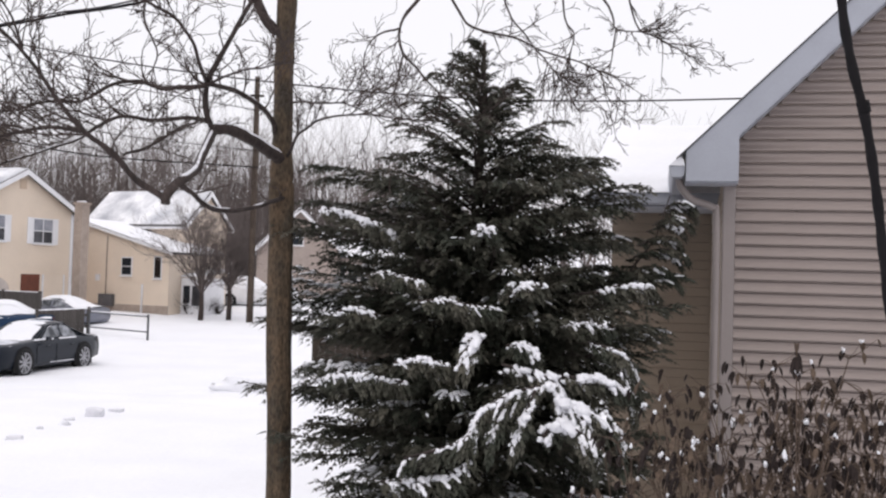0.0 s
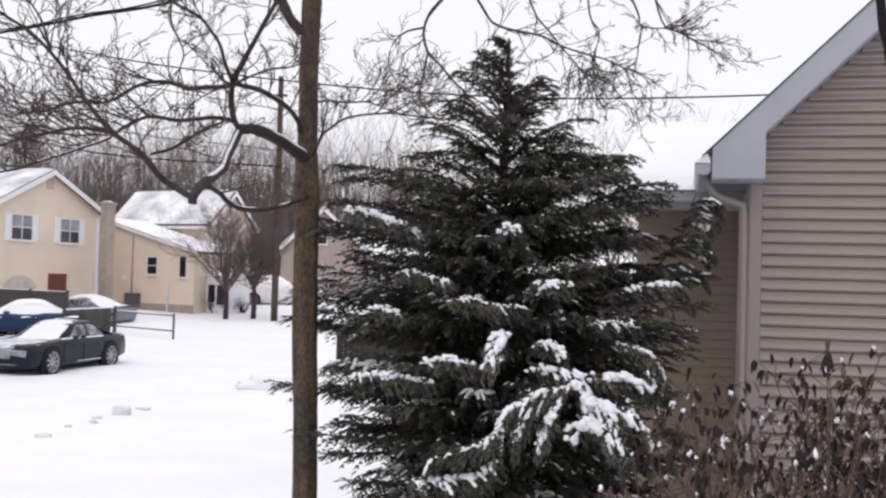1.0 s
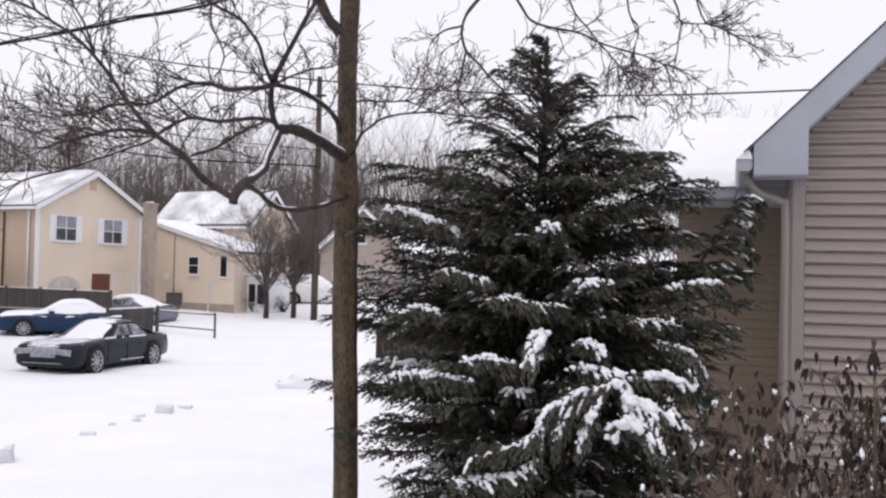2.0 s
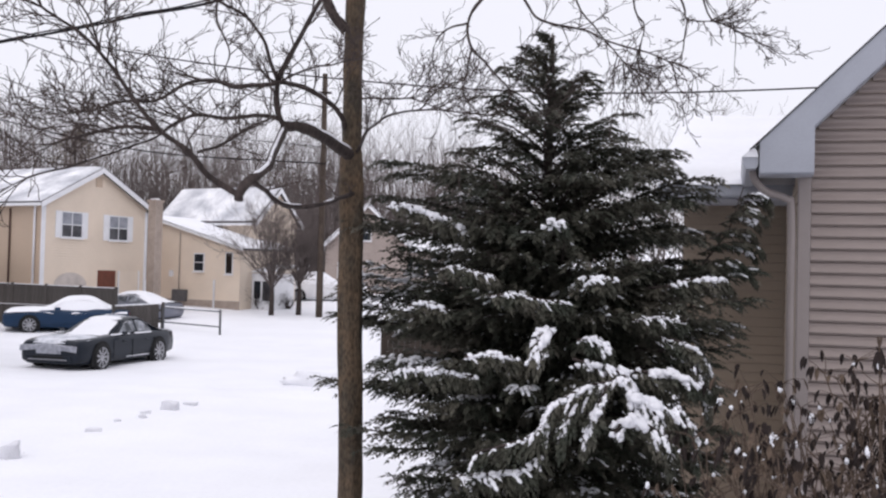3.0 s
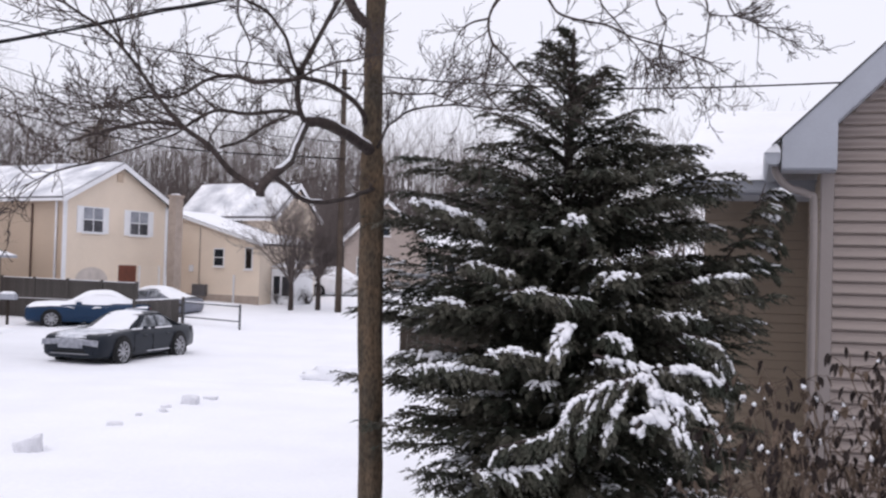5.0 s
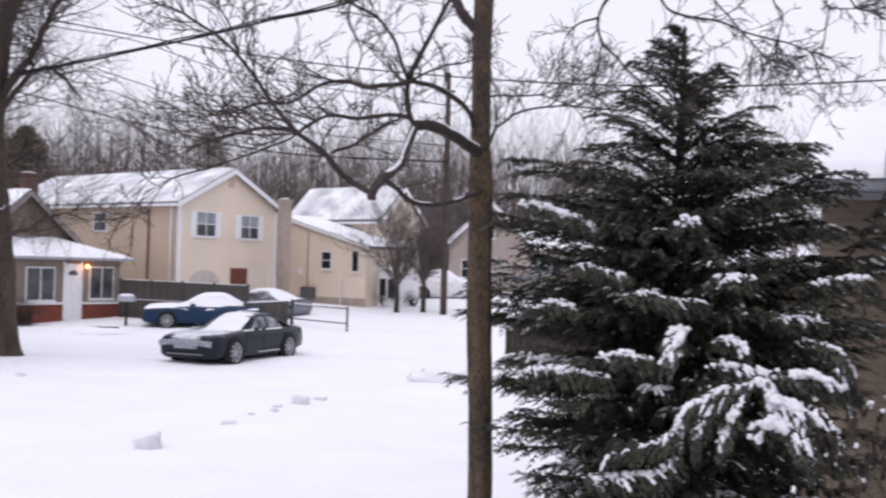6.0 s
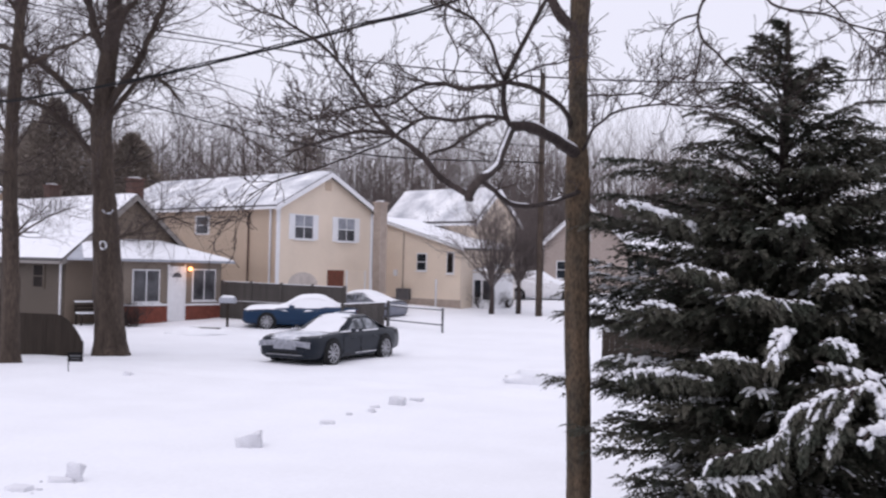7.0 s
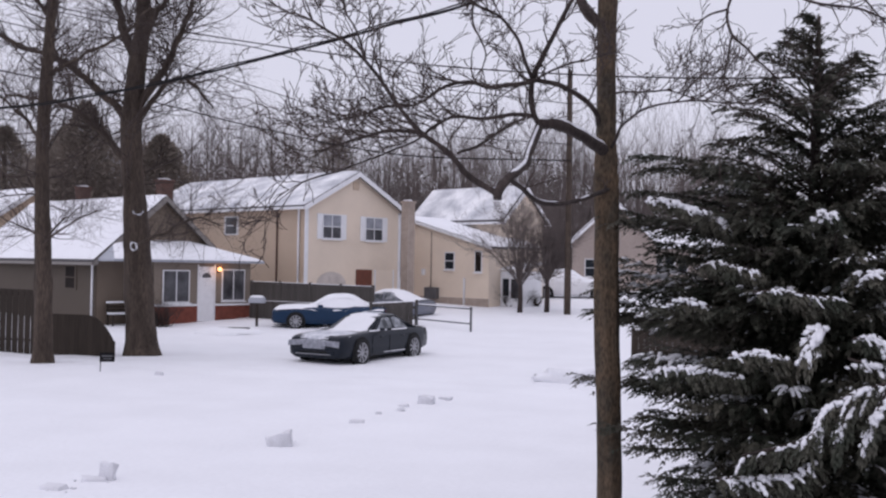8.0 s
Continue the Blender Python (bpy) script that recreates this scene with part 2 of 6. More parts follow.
def twig(rng, start, way, length, r0, level, out, wander=0.35, lift=0.1, fork=4, steps=6, spread=0.9, keep=0.5, thin=0.0018):
    """A wandering twig and, level by level, its side twigs."""
    pts, radii, d = [start], [r0], way.normalized()
    turn = rand_dir(rng) * wander * 0.5
    for i in range(steps):
        turn = turn * 0.55 + rand_dir(rng) * wander * 0.75
        d = (d + turn + Vector((0, 0, lift))).normalized()
        pts.append(pts[-1] + d * (length / steps))
        radii.append(max(r0 * (1 - 0.75 * (i + 1) / steps), thin))
    out.append((pts, radii))
    if level > 0:
        for k in range(fork):
            i = rng.randint(1, steps)
            j = max(i - 1, 0)
            along = (pts[i] - pts[j]).normalized()
            side = (along + rand_dir(rng) * spread).normalized()
            twig(rng, pts[i], side, length * rng.uniform(keep - 0.15, keep + 0.15), radii[i] * 0.7, level - 1, out, wander, lift, fork, steps, spread, keep, thin)


def blob_data(verts, faces, centre, size, turn, rng, rings=5, segs=8, rough=0.25):
    """One lumpy, flattened lump added to a mesh under way."""
    base = len(verts)
    seed = Vector((rng.uniform(0, 50), rng.uniform(0, 50), rng.uniform(0, 50)))
    for i in range(rings + 1):
        th = math.pi * i / rings
        for k in range(segs):
            ph = 2 * math.pi * k / segs
            q = Vector((math.sin(th) * math.cos(ph), math.sin(th) * math.sin(ph), math.cos(th)))
            q *= 1 + rough * noise.noise(q * 1.7 + seed) * 2
            q = Vector((q.x * size[0], q.y * size[1], q.z * size[2]))
            verts.append(centre + turn @ q)
    for i in range(rings):
        for k in range(segs):
            a, b = base + i * segs + k, base + i * segs + (k + 1) % segs
            faces.append((a, a + segs, b + segs, b))


# ---------------------------------------------------------------- ground
def ground_height(x, y):
    g = 0.03 * max(y - 30, 0) + 0.026 * min(max(y - 36, 0), 14)
    g += 0.35 * max(0, min(1, (x + 0.2) / 1.5)) * max(0, min(1, (14 - y) / 4))
    near = max(0.0, 1 - math.hypot(x, y - 12) / 60)
    g += near * (0.09 * noise.noise(Vector((x * 0.22, y * 0.30, 0))) + 0.035 * noise.noise(Vector((x * 0.9, y * 0.9, 4))) + 0.012 * noise.noise(Vector((x * 3.1, y * 3.1, 8))))
    # shallow wheel ruts of the buried street
    for c in (21.3, 22.9):
        d = y - (c - 0.10 * (x + 8))
        g -= 0.05 * near * math.exp(-(d / 0.3) ** 2)
    # banked edge under the evergreen
    g += 0.16 * math.exp(-((x + 4.2) / 1.3) ** 2 - ((y - 23.0) / 0.35) ** 2)
    return g


def build_ground():
    def axis(edges):
        out = []
        for a, b, n in edges:
            out += [a + (b - a) * i / n for i in range(n)]
        return out + [edges[-1][1]]
    xs = axis([(-1200, -120, 8), (-120, -32, 22), (-32, 12, 150), (12, 120, 20), (120, 1200, 8)])
    ys = axis([(-300, -10, 6), (-10, 6, 16), (6, 40, 130), (40, 70, 40), (70, 200, 16), (200, 1500, 8)])
    verts = [(x, y, ground_height(x, y)) for y in ys for x in xs]
    w = len(xs)
    faces = [(j * w + i, j * w + i + 1, (j + 1) * w + i + 1, (j + 1) * w + i) for j in range(len(ys) - 1) for i in range(w - 1)]
    ob = new("ground", mesh_of("ground", verts, faces, SNOW, True))
    tagged(ob, "deep smooth snow covering the yard and street", "snow", kind="structure")


build_ground()


# ---------------------------------------------------------------- the neighbour's gabled house with lap siding
def lap_board(length, expo, material, deep=True):
    """One course of lap siding: thin at its top, proud at its lower edge, with a rounded drip lip."""
    prof = [(0.011, 0.004), (-0.026, 0.0), (-0.031, 0.003), (-0.0325, 0.009), (-0.031, 0.016), (-0.024, 0.028), (-0.012, 0.043), (-0.007, 0.053), (-0.005, expo - 0.020), (0.010, expo - 0.016), (0.011, expo)]
    if not deep:
        prof = [(0.011, 0.0), (-0.008, 0.0), (-0.009, 0.004), (-0.002, expo - 0.004), (0.011, expo)]
    n = len(prof)
    v = [(x, y, z) for x in (0.0, length) for y, z in prof]
    f = [(i, i + n, (i + 1) % n + n, (i + 1) % n) for i in range(n)] + [tuple(range(n - 1, -1, -1)), tuple(range(n, 2 * n))]
    return mesh_of("lap_board", v, f, material)


def build_right_house():
    m = frame_at(2.46, 8.77, 0, -12)
    house = thing("neighbour_house", m, "single-storey house in beige lap siding with grey trim and snowy roof", "house")
    slope = 0.97                     # rise of the rake per metre
    width, eave = 7.4, 3.5
    peak = 3.9 + slope * width / 2
    part("wall", prism("wall", [(0.0, 0.0), (width, 0.0), (width, 3.9), (width / 2, peak), (0.0, 3.9)], 0.012, 7.0, VINYL_B), house, "gable wall sheathing behind the siding")
    # rakes: flat grey boards along the gable edge, widening into a boxed return
    run = width / 2 + 0.45
    for side in (0, 1):
        def fx(x):
            return x if side == 0 else width - x
        pts = [(fx(-0.42), 3.5), (fx(0.0), 3.5), (fx(0.0), 3.885), (fx(width / 2), 3.885 + slope * width / 2), (fx(width / 2), 4.146 + slope * width / 2), (fx(-0.42), 3.752)]
        if side:
            pts = pts[::-1]
        part("rake_board", prism("rake_board", pts, -0.32, -0.29, TRIM_GREY), house, "grey aluminium rake board with boxed eave return")
        part("soffit", prism("soffit", [(p[0], p[1] - 0.012) for p in pts], -0.288, 0.0, TRIM_GREY), house)
        a, b = (-0.50, 3.68), (width / 2, 4.15 + slope * width / 2)
        t = 0.012
        edge = [(fx(a[0]), a[1]), (fx(b[0]), b[1]), (fx(b[0]), b[1] + t), (fx(a[0]), a[1] + t)]
        if side:
            edge = edge[::-1]
        part("roof", prism("roof", edge, -0.335, 7.2, SHINGLE), house, "dark shingle roof edge")
        top = [(fx(a[0] + 0.03), a[1] + t + 0.004), (fx(b[0]), b[1] + t + 0.004), (fx(b[0]), b[1] + t + 0.02), (fx(a[0] + 0.05), a[1] + t + 0.02)]
        if side:
            top = top[::-1]
        part("roof_snow", prism("roof_snow", top, -0.30, 7.2, SNOW), house, "even layer of snow")
    # gutter end and downspout at the corner
    gut = [(-0.525, 3.535), (-0.45, 3.535), (-0.43, 3.56), (-0.43, 3.63), (-0.555, 3.63), (-0.545, 3.56)]
    part("gutter", prism("gutter", gut, -0.30, 7.0, TRIM_GREY), house, "grey box gutter capped with snow")
    cap = spline([(-0.56, 0, 3.63), (-0.53, 0, 3.66), (-0.48, 0, 3.70), (-0.45, 0, 3.69), (-0.43, 0, 3.63)], 3)
    part("gutter_snow", prism("gutter_snow", [(p.x, p.z) for p in reversed(cap)], -0.31, 7.0, SNOW), house)
    spout = spline([(-0.47, -0.10, 3.54), (-0.45, -0.09, 3.46), (-0.36, -0.06, 3.37), (-0.20, -0.035, 3.31), (-0.155, -0.03, 3.20), (-0.15, -0.03, 2.2), (-0.15, -0.03, 0.5)], 5)
    part("downspout", tubes("downspout", [(spout, [0.032] * len(spout))], TRIM_BEIGE, 8), house, "beige downspout bent under the eave")
    part("corner_post", box("corner_post", -0.10, 0.0, -0.036, 0.10, 0.2, 3.5, TRIM_BEIGE, 0.006), house, "beige corner trim")
    # side wall along the house, then the recessed wing
    part("side_wall", box("side_wall", -0.06, 0.0, 0.10, 2.6, 0.2, 3.6, VINYL_B), house)
    return house


right_house = build_right_house()


def build_rear_wing():
    m = frame_at(2.46, 8.77, 0, -12)
    wing = thing("house_wing", m @ pose(0, 2.6, 0), "recessed beige wing of the house with a thickly snowed roof", "house")
    x0, x1 = -1.15, 6.0
    part("wall", box("wall", x0, x1, 0.02, 3.3, 0.2, 3.62, VINYL_B), wing, "shaded wall sheathing behind the siding")
    part("fascia", box("fascia", x0 - 0.2, x1, -1.13, -1.10, 3.42, 3.58, TRIM_GREY), wing, "grey fascia and gutter")
    part("soffit", box("soffit", x0 - 0.2, x1, -1.10, 0.02, 3.44, 3.47, TRIM_GREY), wing)
    part("gutter", box("gutter", x0 - 0.2, x1, -1.24, -1.134, 3.44, 3.57, TRIM_GREY, 0.02), wing)
    part("roof", slab("roof", [(x0 - 0.25, -1.19, 3.585), (x1, -1.19, 3.585), (x1, 3.3, 4.80), (x0 - 0.25, 3.3, 4.80)], 0.03, SHINGLE), wing)
    # snow layer with a rolled lower edge
    verts, faces = [], []
    nx, ny = 90, 60
    for j in range(ny + 1):
        for i in range(nx + 1):
            u, v = i / nx, j / ny
            x, y = x0 - 0.27 + u * (x1 - x0 + 0.27), -1.27 + v * 4.57
            edge = min(1.0, (v * 4.57) / 0.14, (1.02 - v) * 4.57 / 0.14, (u * 7.4) / 0.14)
            h = 0.15 * math.sqrt(max(edge, 0.0)) + 0.025 * noise.noise(Vector((x * 1.5, y * 1.5, 7)))
            verts.append((x, y, 3.60 + (y + 1.19) * 0.2702 + h - 0.02))
    w = nx + 1
    faces = [(j * w + i, j * w + i + 1, (j + 1) * w + i + 1, (j + 1) * w + i) for j in range(ny) for i in range(nx)]
    part("roof_snow", mesh_of("roof_snow", verts, faces, SNOW, True), wing, "thick smooth snow on the roof")
    return wing


rear_wing = build_rear_wing()


# ---------------------------------------------------------------- far houses
def window_unit(parent, x, z, w, h, glass=None, shutters=0.0, mull=1, bar=True, sill=0.05, top=None):
    """A white window on a face at local y = 0: frame, panes, sill and shutters."""
    win = part("window", box("window", x - 0.05, x + w + 0.05, -0.05, 0.0, z - 0.05, z + h + 0.05, WHITE, 0.008), parent, "white framed window")
    cols = mull + 1
    gw = (w - 0.05 * mull) / cols
    for c in range(cols):
        gx = x + c * (gw + 0.05)
        for k in range(2 if bar else 1):
            gh = (h - 0.04) / 2 if bar else h
            gz = z + k * (gh + 0.04)
            part("pane", box("pane", gx, gx + gw, -0.056, -0.051, gz, gz + gh, top if top and k == 1 else glass or GLASS_DARK), win)
    part("sill", box("sill", x - 0.1, x + w + 0.1, -0.11, -0.051, z - 0.05 - sill, z - 0.05, WHITE, 0.008), win)
    if shutters:
        for sx in (x - 0.06 - shutters, x + w + 0.06):
            part("shutter", box("shutter", sx, sx + shutters, -0.05, 0.0, z - 0.06, z + h + 0.06, WHITE, 0.008), win, "pale louvred shutter")
    return win


def snow_sheet(name, a, b, c, d, thick, material, seed, nx=26, ny=12, wavy=0.04):
    """Uneven snow on the roof plane a-b (eave) to d-c (ridge)."""
    a, b, c, d = (Vector(p) for p in (a, b, c, d))
    nrm = (b - a).cross(d - a).normalized()
    if nrm.z < 0:
        nrm = -nrm
    verts = []
    for j in range(ny + 1):
        for i in range(nx + 1):
            u, v = i / nx, j / ny
            p = (a * (1 - u) + b * u) * (1 - v) + (d * (1 - u) + c * u) * v
            edge = min(1.0, u * nx / 1.2, (1 - u) * nx / 1.2, v * ny / 1.2)
            verts.append(p + nrm * (0.008 + thick * edge * (1 + wavy * 8 * noise.noise(p * 0.9 + Vector((seed, 0, 0))))))
    w = nx + 1
    faces = [(j * w + i, j * w + i + 1, (j + 1) * w + i + 1, (j + 1) * w + i) for j in range(ny) for i in range(nx)]
    return mesh_of(name, verts, faces, material, True)


def lap_siding(parent, width, base, eave, peak, material, place, expo=0.115):
    """All courses of one far wall as one relief of overlapping boards, cut to the gable."""
    v, f = [], []
    z = base
    while z < peak - 0.02:
        top = min(z + expo, peak - 0.01)
        cut = []
        for zz in (z, top):
            c = 0.0 if zz <= eave or peak <= eave + 0.01 else (zz - eave) / (peak - eave) * width / 2
            cut.append((c + 0.01, width - c - 0.01))
        b = len(v)
        v += [(cut[0][0], -0.003, z), (cut[0][1], -0.003, z), (cut[0][1], -0.028, z + 0.004), (cut[0][0], -0.028, z + 0.004), (cut[1][1], -0.006, top), (cut[1][0], -0.006, top)]
        f += [(b, b + 1, b + 2, b + 3), (b + 3, b + 2, b + 4, b + 5)]
        z += expo
    part("siding", mesh_of("siding", v, f, material), parent, "", place)


def gable_house(name, m, width, length, base, eave, peak, siding_front, siding_side, label, over=0.3, snow=SNOW_THIN, seed=1, trim=WHITE):
    """Gable on the local x face at y = 0; ridge along y."""
    h = thing(name, m, label, "house")
    half = width / 2
    part("wall", prism("wall", [(0, base), (width, base), (width, eave), (half, peak), (0, eave)], 0, 0.15, siding_front), h, "gable wall")
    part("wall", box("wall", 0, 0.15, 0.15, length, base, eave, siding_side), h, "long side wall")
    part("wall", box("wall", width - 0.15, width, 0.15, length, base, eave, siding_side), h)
    part("wall", prism("wall", [(0.15, base), (width - 0.15, base), (width - 0.15, eave), (half, peak - 0.1), (0.15, eave)], length - 0.15, length, siding_front), h)
    lap_siding(h, width, base, eave, peak, siding_front, None)
    lap_siding(h, length, base, eave, eave, siding_side, pose(0, length, 0, 0, 0, -90))
    k = (peak - eave) / half
    for s in (0, 1):
        def fx(x):
            return x if s == 0 else width - x
        lo, hi = (-over, eave - over * k), (half, peak)
        roof = part("roof", slab("roof", [(fx(lo[0]), -over, lo[1] + 0.02), (fx(lo[0]), length + over, lo[1] + 0.02), (fx(hi[0]), length + over, hi[1] + 0.02), (fx(hi[0]), -over, hi[1] + 0.02)], 0.1, SHINGLE), h)
        part("roof_snow", snow_sheet("roof_snow", (fx(lo[0]), -over, lo[1] + 0.13), (fx(lo[0]), length + over, lo[1] + 0.13), (fx(hi[0]), length + over, hi[1] + 0.13), (fx(hi[0]), -over, hi[1] + 0.13), 0.07, snow, seed + s), h, "patchy snow over shingles")
        o = [(fx(lo[0]), lo[1] - 0.12), (fx(hi[0]), hi[1] - 0.12), (fx(hi[0]), hi[1] + 0.10), (fx(lo[0]), lo[1] + 0.10)]
        part("rake_board", prism("rake_board", o if s == 0 else o[::-1], -over - 0.04, -over - 0.004, trim), h, "white rake board")
        g = fx(lo[0])
        part("gutter", box("gutter", min(g, g + (-0.1 if s == 0 else 0.1)), max(g, g + (-0.1 if s == 0 else 0.1)), -over, length + over, lo[1] - 0.06, lo[1] + 0.06, trim, 0.02), h)
        part("soffit", slab("soffit", [(fx(lo[0]), -over, lo[1] - 0.02), (fx(0.0), -over, lo[1] - 0.02), (fx(0.0), length, lo[1] - 0.02), (fx(lo[0]), length, lo[1] - 0.02)], 0.02, trim), h)
    return h


def build_peach_house():
    m = frame_at(-19.1, 41, 0, 64)
    # gable in peach; long side in the darker tone, its shade painted in
    h = gable_house("peach_house", m, 5.7, 13.5, 0.2, 5.2, 6.72, SIDE_PEACH, TAN_SHADED_PEACH, "two-storey peach sided house with white shuttered windows and snow-dusted roof", seed=3)
    window_unit(h, 0.98, 3.80, 1.0, 1.0, GLASS_CURTAIN, 0.28, top=GLASS_BLIND)
    window_unit(h, 3.52, 3.78, 1.0, 1.0, GLASS_CURTAIN, 0.28, top=GLASS_BLIND)
    part("door", box("door", 2.95, 3.94, -0.045, 0.0, 0.4, 2.42, DOOR_BROWN, 0.01), h, "dark brown garage door panel")
    part("door", box("door", 4.15, 5.25, -0.045, 0.0, 0.4, 2.40, SIDE_PEACH, 0.01), h, "peach side door")
    for x in (4.08, 5.25):
        part("door_trim", box("door_trim", x, x + 0.07, -0.06, 0.0, 0.4, 2.42, WHITE), h)
    part("corner_post", box("corner_post", -0.05, 0.14, -0.045, -0.002, 0.2, 5.1, WHITE), h, "white corner trim")
    part("corner_post", box("corner_post", 5.58, 5.73, -0.045, -0.002, 0.2, 5.1, WHITE), h)
    sp = [Vector((-0.09, 0.35, 5.0)), Vector((-0.09, 0.35, 4.0)), Vector((-0.09, 0.35, 0.4))]
    part("downspout", tubes("downspout", [(sp, [0.05] * 3)], WHITE, 6), h)
    sp = [Vector((-0.07, 1.9, 4.9)), Vector((-0.07, 1.9, 3.0)), Vector((-0.07, 1.9, 1.0))]
    part("conduit", tubes("conduit", [(sp, [0.04] * 3)], BRICK_DULL, 6), h, "brown service conduit")
    # window of the long side
    side = part("side_window", box("side_window", -0.05, 0.0, 4.85, 5.95, 3.92, 4.80, WHITE), h, "white framed window of the long side")
    for k in range(2):
        part("pane", box("pane", -0.056, -0.051, 4.97, 5.83, 3.98 + k * 0.40, 4.34 + k * 0.40, GLASS_CURTAIN), side)
    # round fan ornament and gable vent
    part("vent", box("vent", 2.7, 3.05, -0.05, -0.002, 6.0, 6.4, TAN_SHADED_PEACH, 0.01), h, "small gable vent")
    verts = [(1.5, -0.035, 1.75)] + [(1.5 + 0.85 * math.cos(a), -0.035, 1.75 + 0.55 * math.sin(a)) for a in [math.pi * i / 12 for i in range(13)]]
    part("half_round_panel", mesh_of("half_round_panel", verts + [(x, 0.0, z) for x, y, z in verts], [tuple(range(14))], FADED), h, "pale half-round panel")
    return h


peach_house = build_peach_house()


def build_cottage():
    m = frame_at(-24.55, 34, 0, 64)
    # the long wall's shade is put into its darker siding colour
    h = gable_house("cottage", m, 5.6, 11.5, 0.0, 2.75, 5.15, OLIVE_LIT, OLIVE_SHADED, "low olive-grey cottage with a snowy roof and brick-based porch", seed=9, snow=SNOW, trim=TRIM_DULL)
    # window of the long side
    win = part("side_window", box("side_window", -0.05, 0.0, 1.55, 2.55, 1.45, 2.42, OLIVE_SHADED), h, "small dark window of the long side")
    for k in range(2):
        part("pane", box("pane", -0.056, -0.051, 1.68, 2.42, 1.52 + k * 0.44, 1.92 + k * 0.44, GLASS_SHADED), win)
    sp = [Vector((-0.06, 0.25, 2.5)), Vector((-0.06, 0.25, 1.5)), Vector((-0.06, 0.25, 0.3))]
    part("downspout", tubes("downspout", [(sp, [0.05] * 3)], WHITE, 6), h, "white downspout")
    # porch in front of the gable
    y0 = -1.2
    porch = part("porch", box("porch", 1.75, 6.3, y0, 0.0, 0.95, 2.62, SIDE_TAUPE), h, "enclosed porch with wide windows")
    for a, b in ((1.75, 3.70), (4.55, 6.3)):
        part("brick_base", box("brick_base", a, b, y0 - 0.05, 0.0, -0.2, 0.86, BRICK_RED), porch, "red brick base wall")
        part("sill", box("sill", a, b, y0 - 0.12, y0 + 0.02, 0.864, 0.945, WHITE, 0.01), porch)
    pm = pose(0, y0, 0)
    for x, w, z in ((2.16, 1.12, 1.05), (4.90, 1.04, 1.10)):
        win = window_unit(porch, x, z, w, 1.2, GLASS_CURTAIN, mull=1, bar=False)
        win.matrix_basis = pm
    part("door_panel", box("door_panel", 3.76, 4.48, y0 - 0.03, y0, 0.25, 2.45, WHITE, 0.01), porch, "white front door")
    part("door_trim", box("door_trim", 3.70, 3.755, y0 - 0.05, y0, 0.25, 2.52, WHITE), porch)
    part("door_trim", box("door_trim", 4.485, 4.54, y0 - 0.05, y0, 0.25, 2.52, WHITE), porch)
    fan = [(4.12 + 0.22 * math.cos(a), y0 - 0.034, 2.0 + 0.2 * math.sin(a)) for a in [math.pi * i / 10 for i in range(11)]]
    part("fanlight", mesh_of("fanlight", fan, [tuple(range(11))], GLASS_CURTAIN), porch, "half-round door light")
    part("step", box("step", 3.5, 4.9, y0 - 0.9, y0 - 0.06, -0.1, 0.22, SNOW, 0.05), porch, "snow covered step")
    # porch roof: hipped, low, snow covered
    e, t = 2.68, 3.65
    lo = [(-0.15, y0 - 0.35, e), (6.75, y0 - 0.35, e), (6.75, 0.9, e), (-0.15, 0.9, e)]
    hi = [(0.9, 0.6, t), (3.4, 0.6, t)]
    verts = lo + hi + [(x, y, z - 0.08) for x, y, z in lo]
    faces = [(0, 1, 5, 4), (1, 2, 5), (2, 3, 4, 5), (3, 0, 4), (0, 6, 7, 1), (1, 7, 8, 2), (2, 8, 9, 3), (3, 9, 6, 0), (6, 9, 8, 7)]
    part("porch_roof", mesh_of("porch_roof", verts, faces, TRIM_GREY), porch, "low hipped porch roof")
    part("porch_roof_snow", snow_sheet("porch_roof_snow", (-0.15, y0 - 0.36, e + 0.01), (6.75, y0 - 0.36, e + 0.01), (3.4, 0.6, t + 0.01), (0.9, 0.6, t + 0.01), 0.08, SNOW, 5), porch, "snow on the porch roof")
    part("porch_roof_snow", snow_sheet("porch_roof_snow", (6.76, y0 - 0.36, e + 0.01), (6.76, 0.9, e + 0.01), (3.42, 0.62, t + 0.01), (3.40, 0.6, t + 0.01), 0.06, SNOW, 6), porch)
    return h


cottage = build_cottage()
lampd = thing("porch_lamp", frame_at(-24.55, 34, 0, 64) @ pose(4.68, -1.22, 2.33), "lit amber wall lamp beside the white porch door", "lamp")
part("backplate", box("backplate", -0.06, 0.06, -0.02, 0.0, -0.12, 0.14, STEEL, 0.005), lampd)
bv, bf = [], []
blob_data(bv, bf, Vector((0, -0.09, 0.02)), (0.10, 0.07, 0.09), Matrix.Identity(3), random.Random(3), 6, 10, 0.02)
glow = bpy.data.lights.new("porch_bulb", "POINT")
glow.energy, glow.color, glow.shadow_soft_size = 5, (1.0, 0.45, 0.12), 0.06
new("porch_bulb", glow).matrix_basis = frame_at(-24.55, 34, 0, 64) @ pose(4.68, -1.50, 2.33)
part("bulb_glass", mesh_of("bulb_glass", bv, bf, LAMP_GLOW, True), lampd, "glowing amber glass")


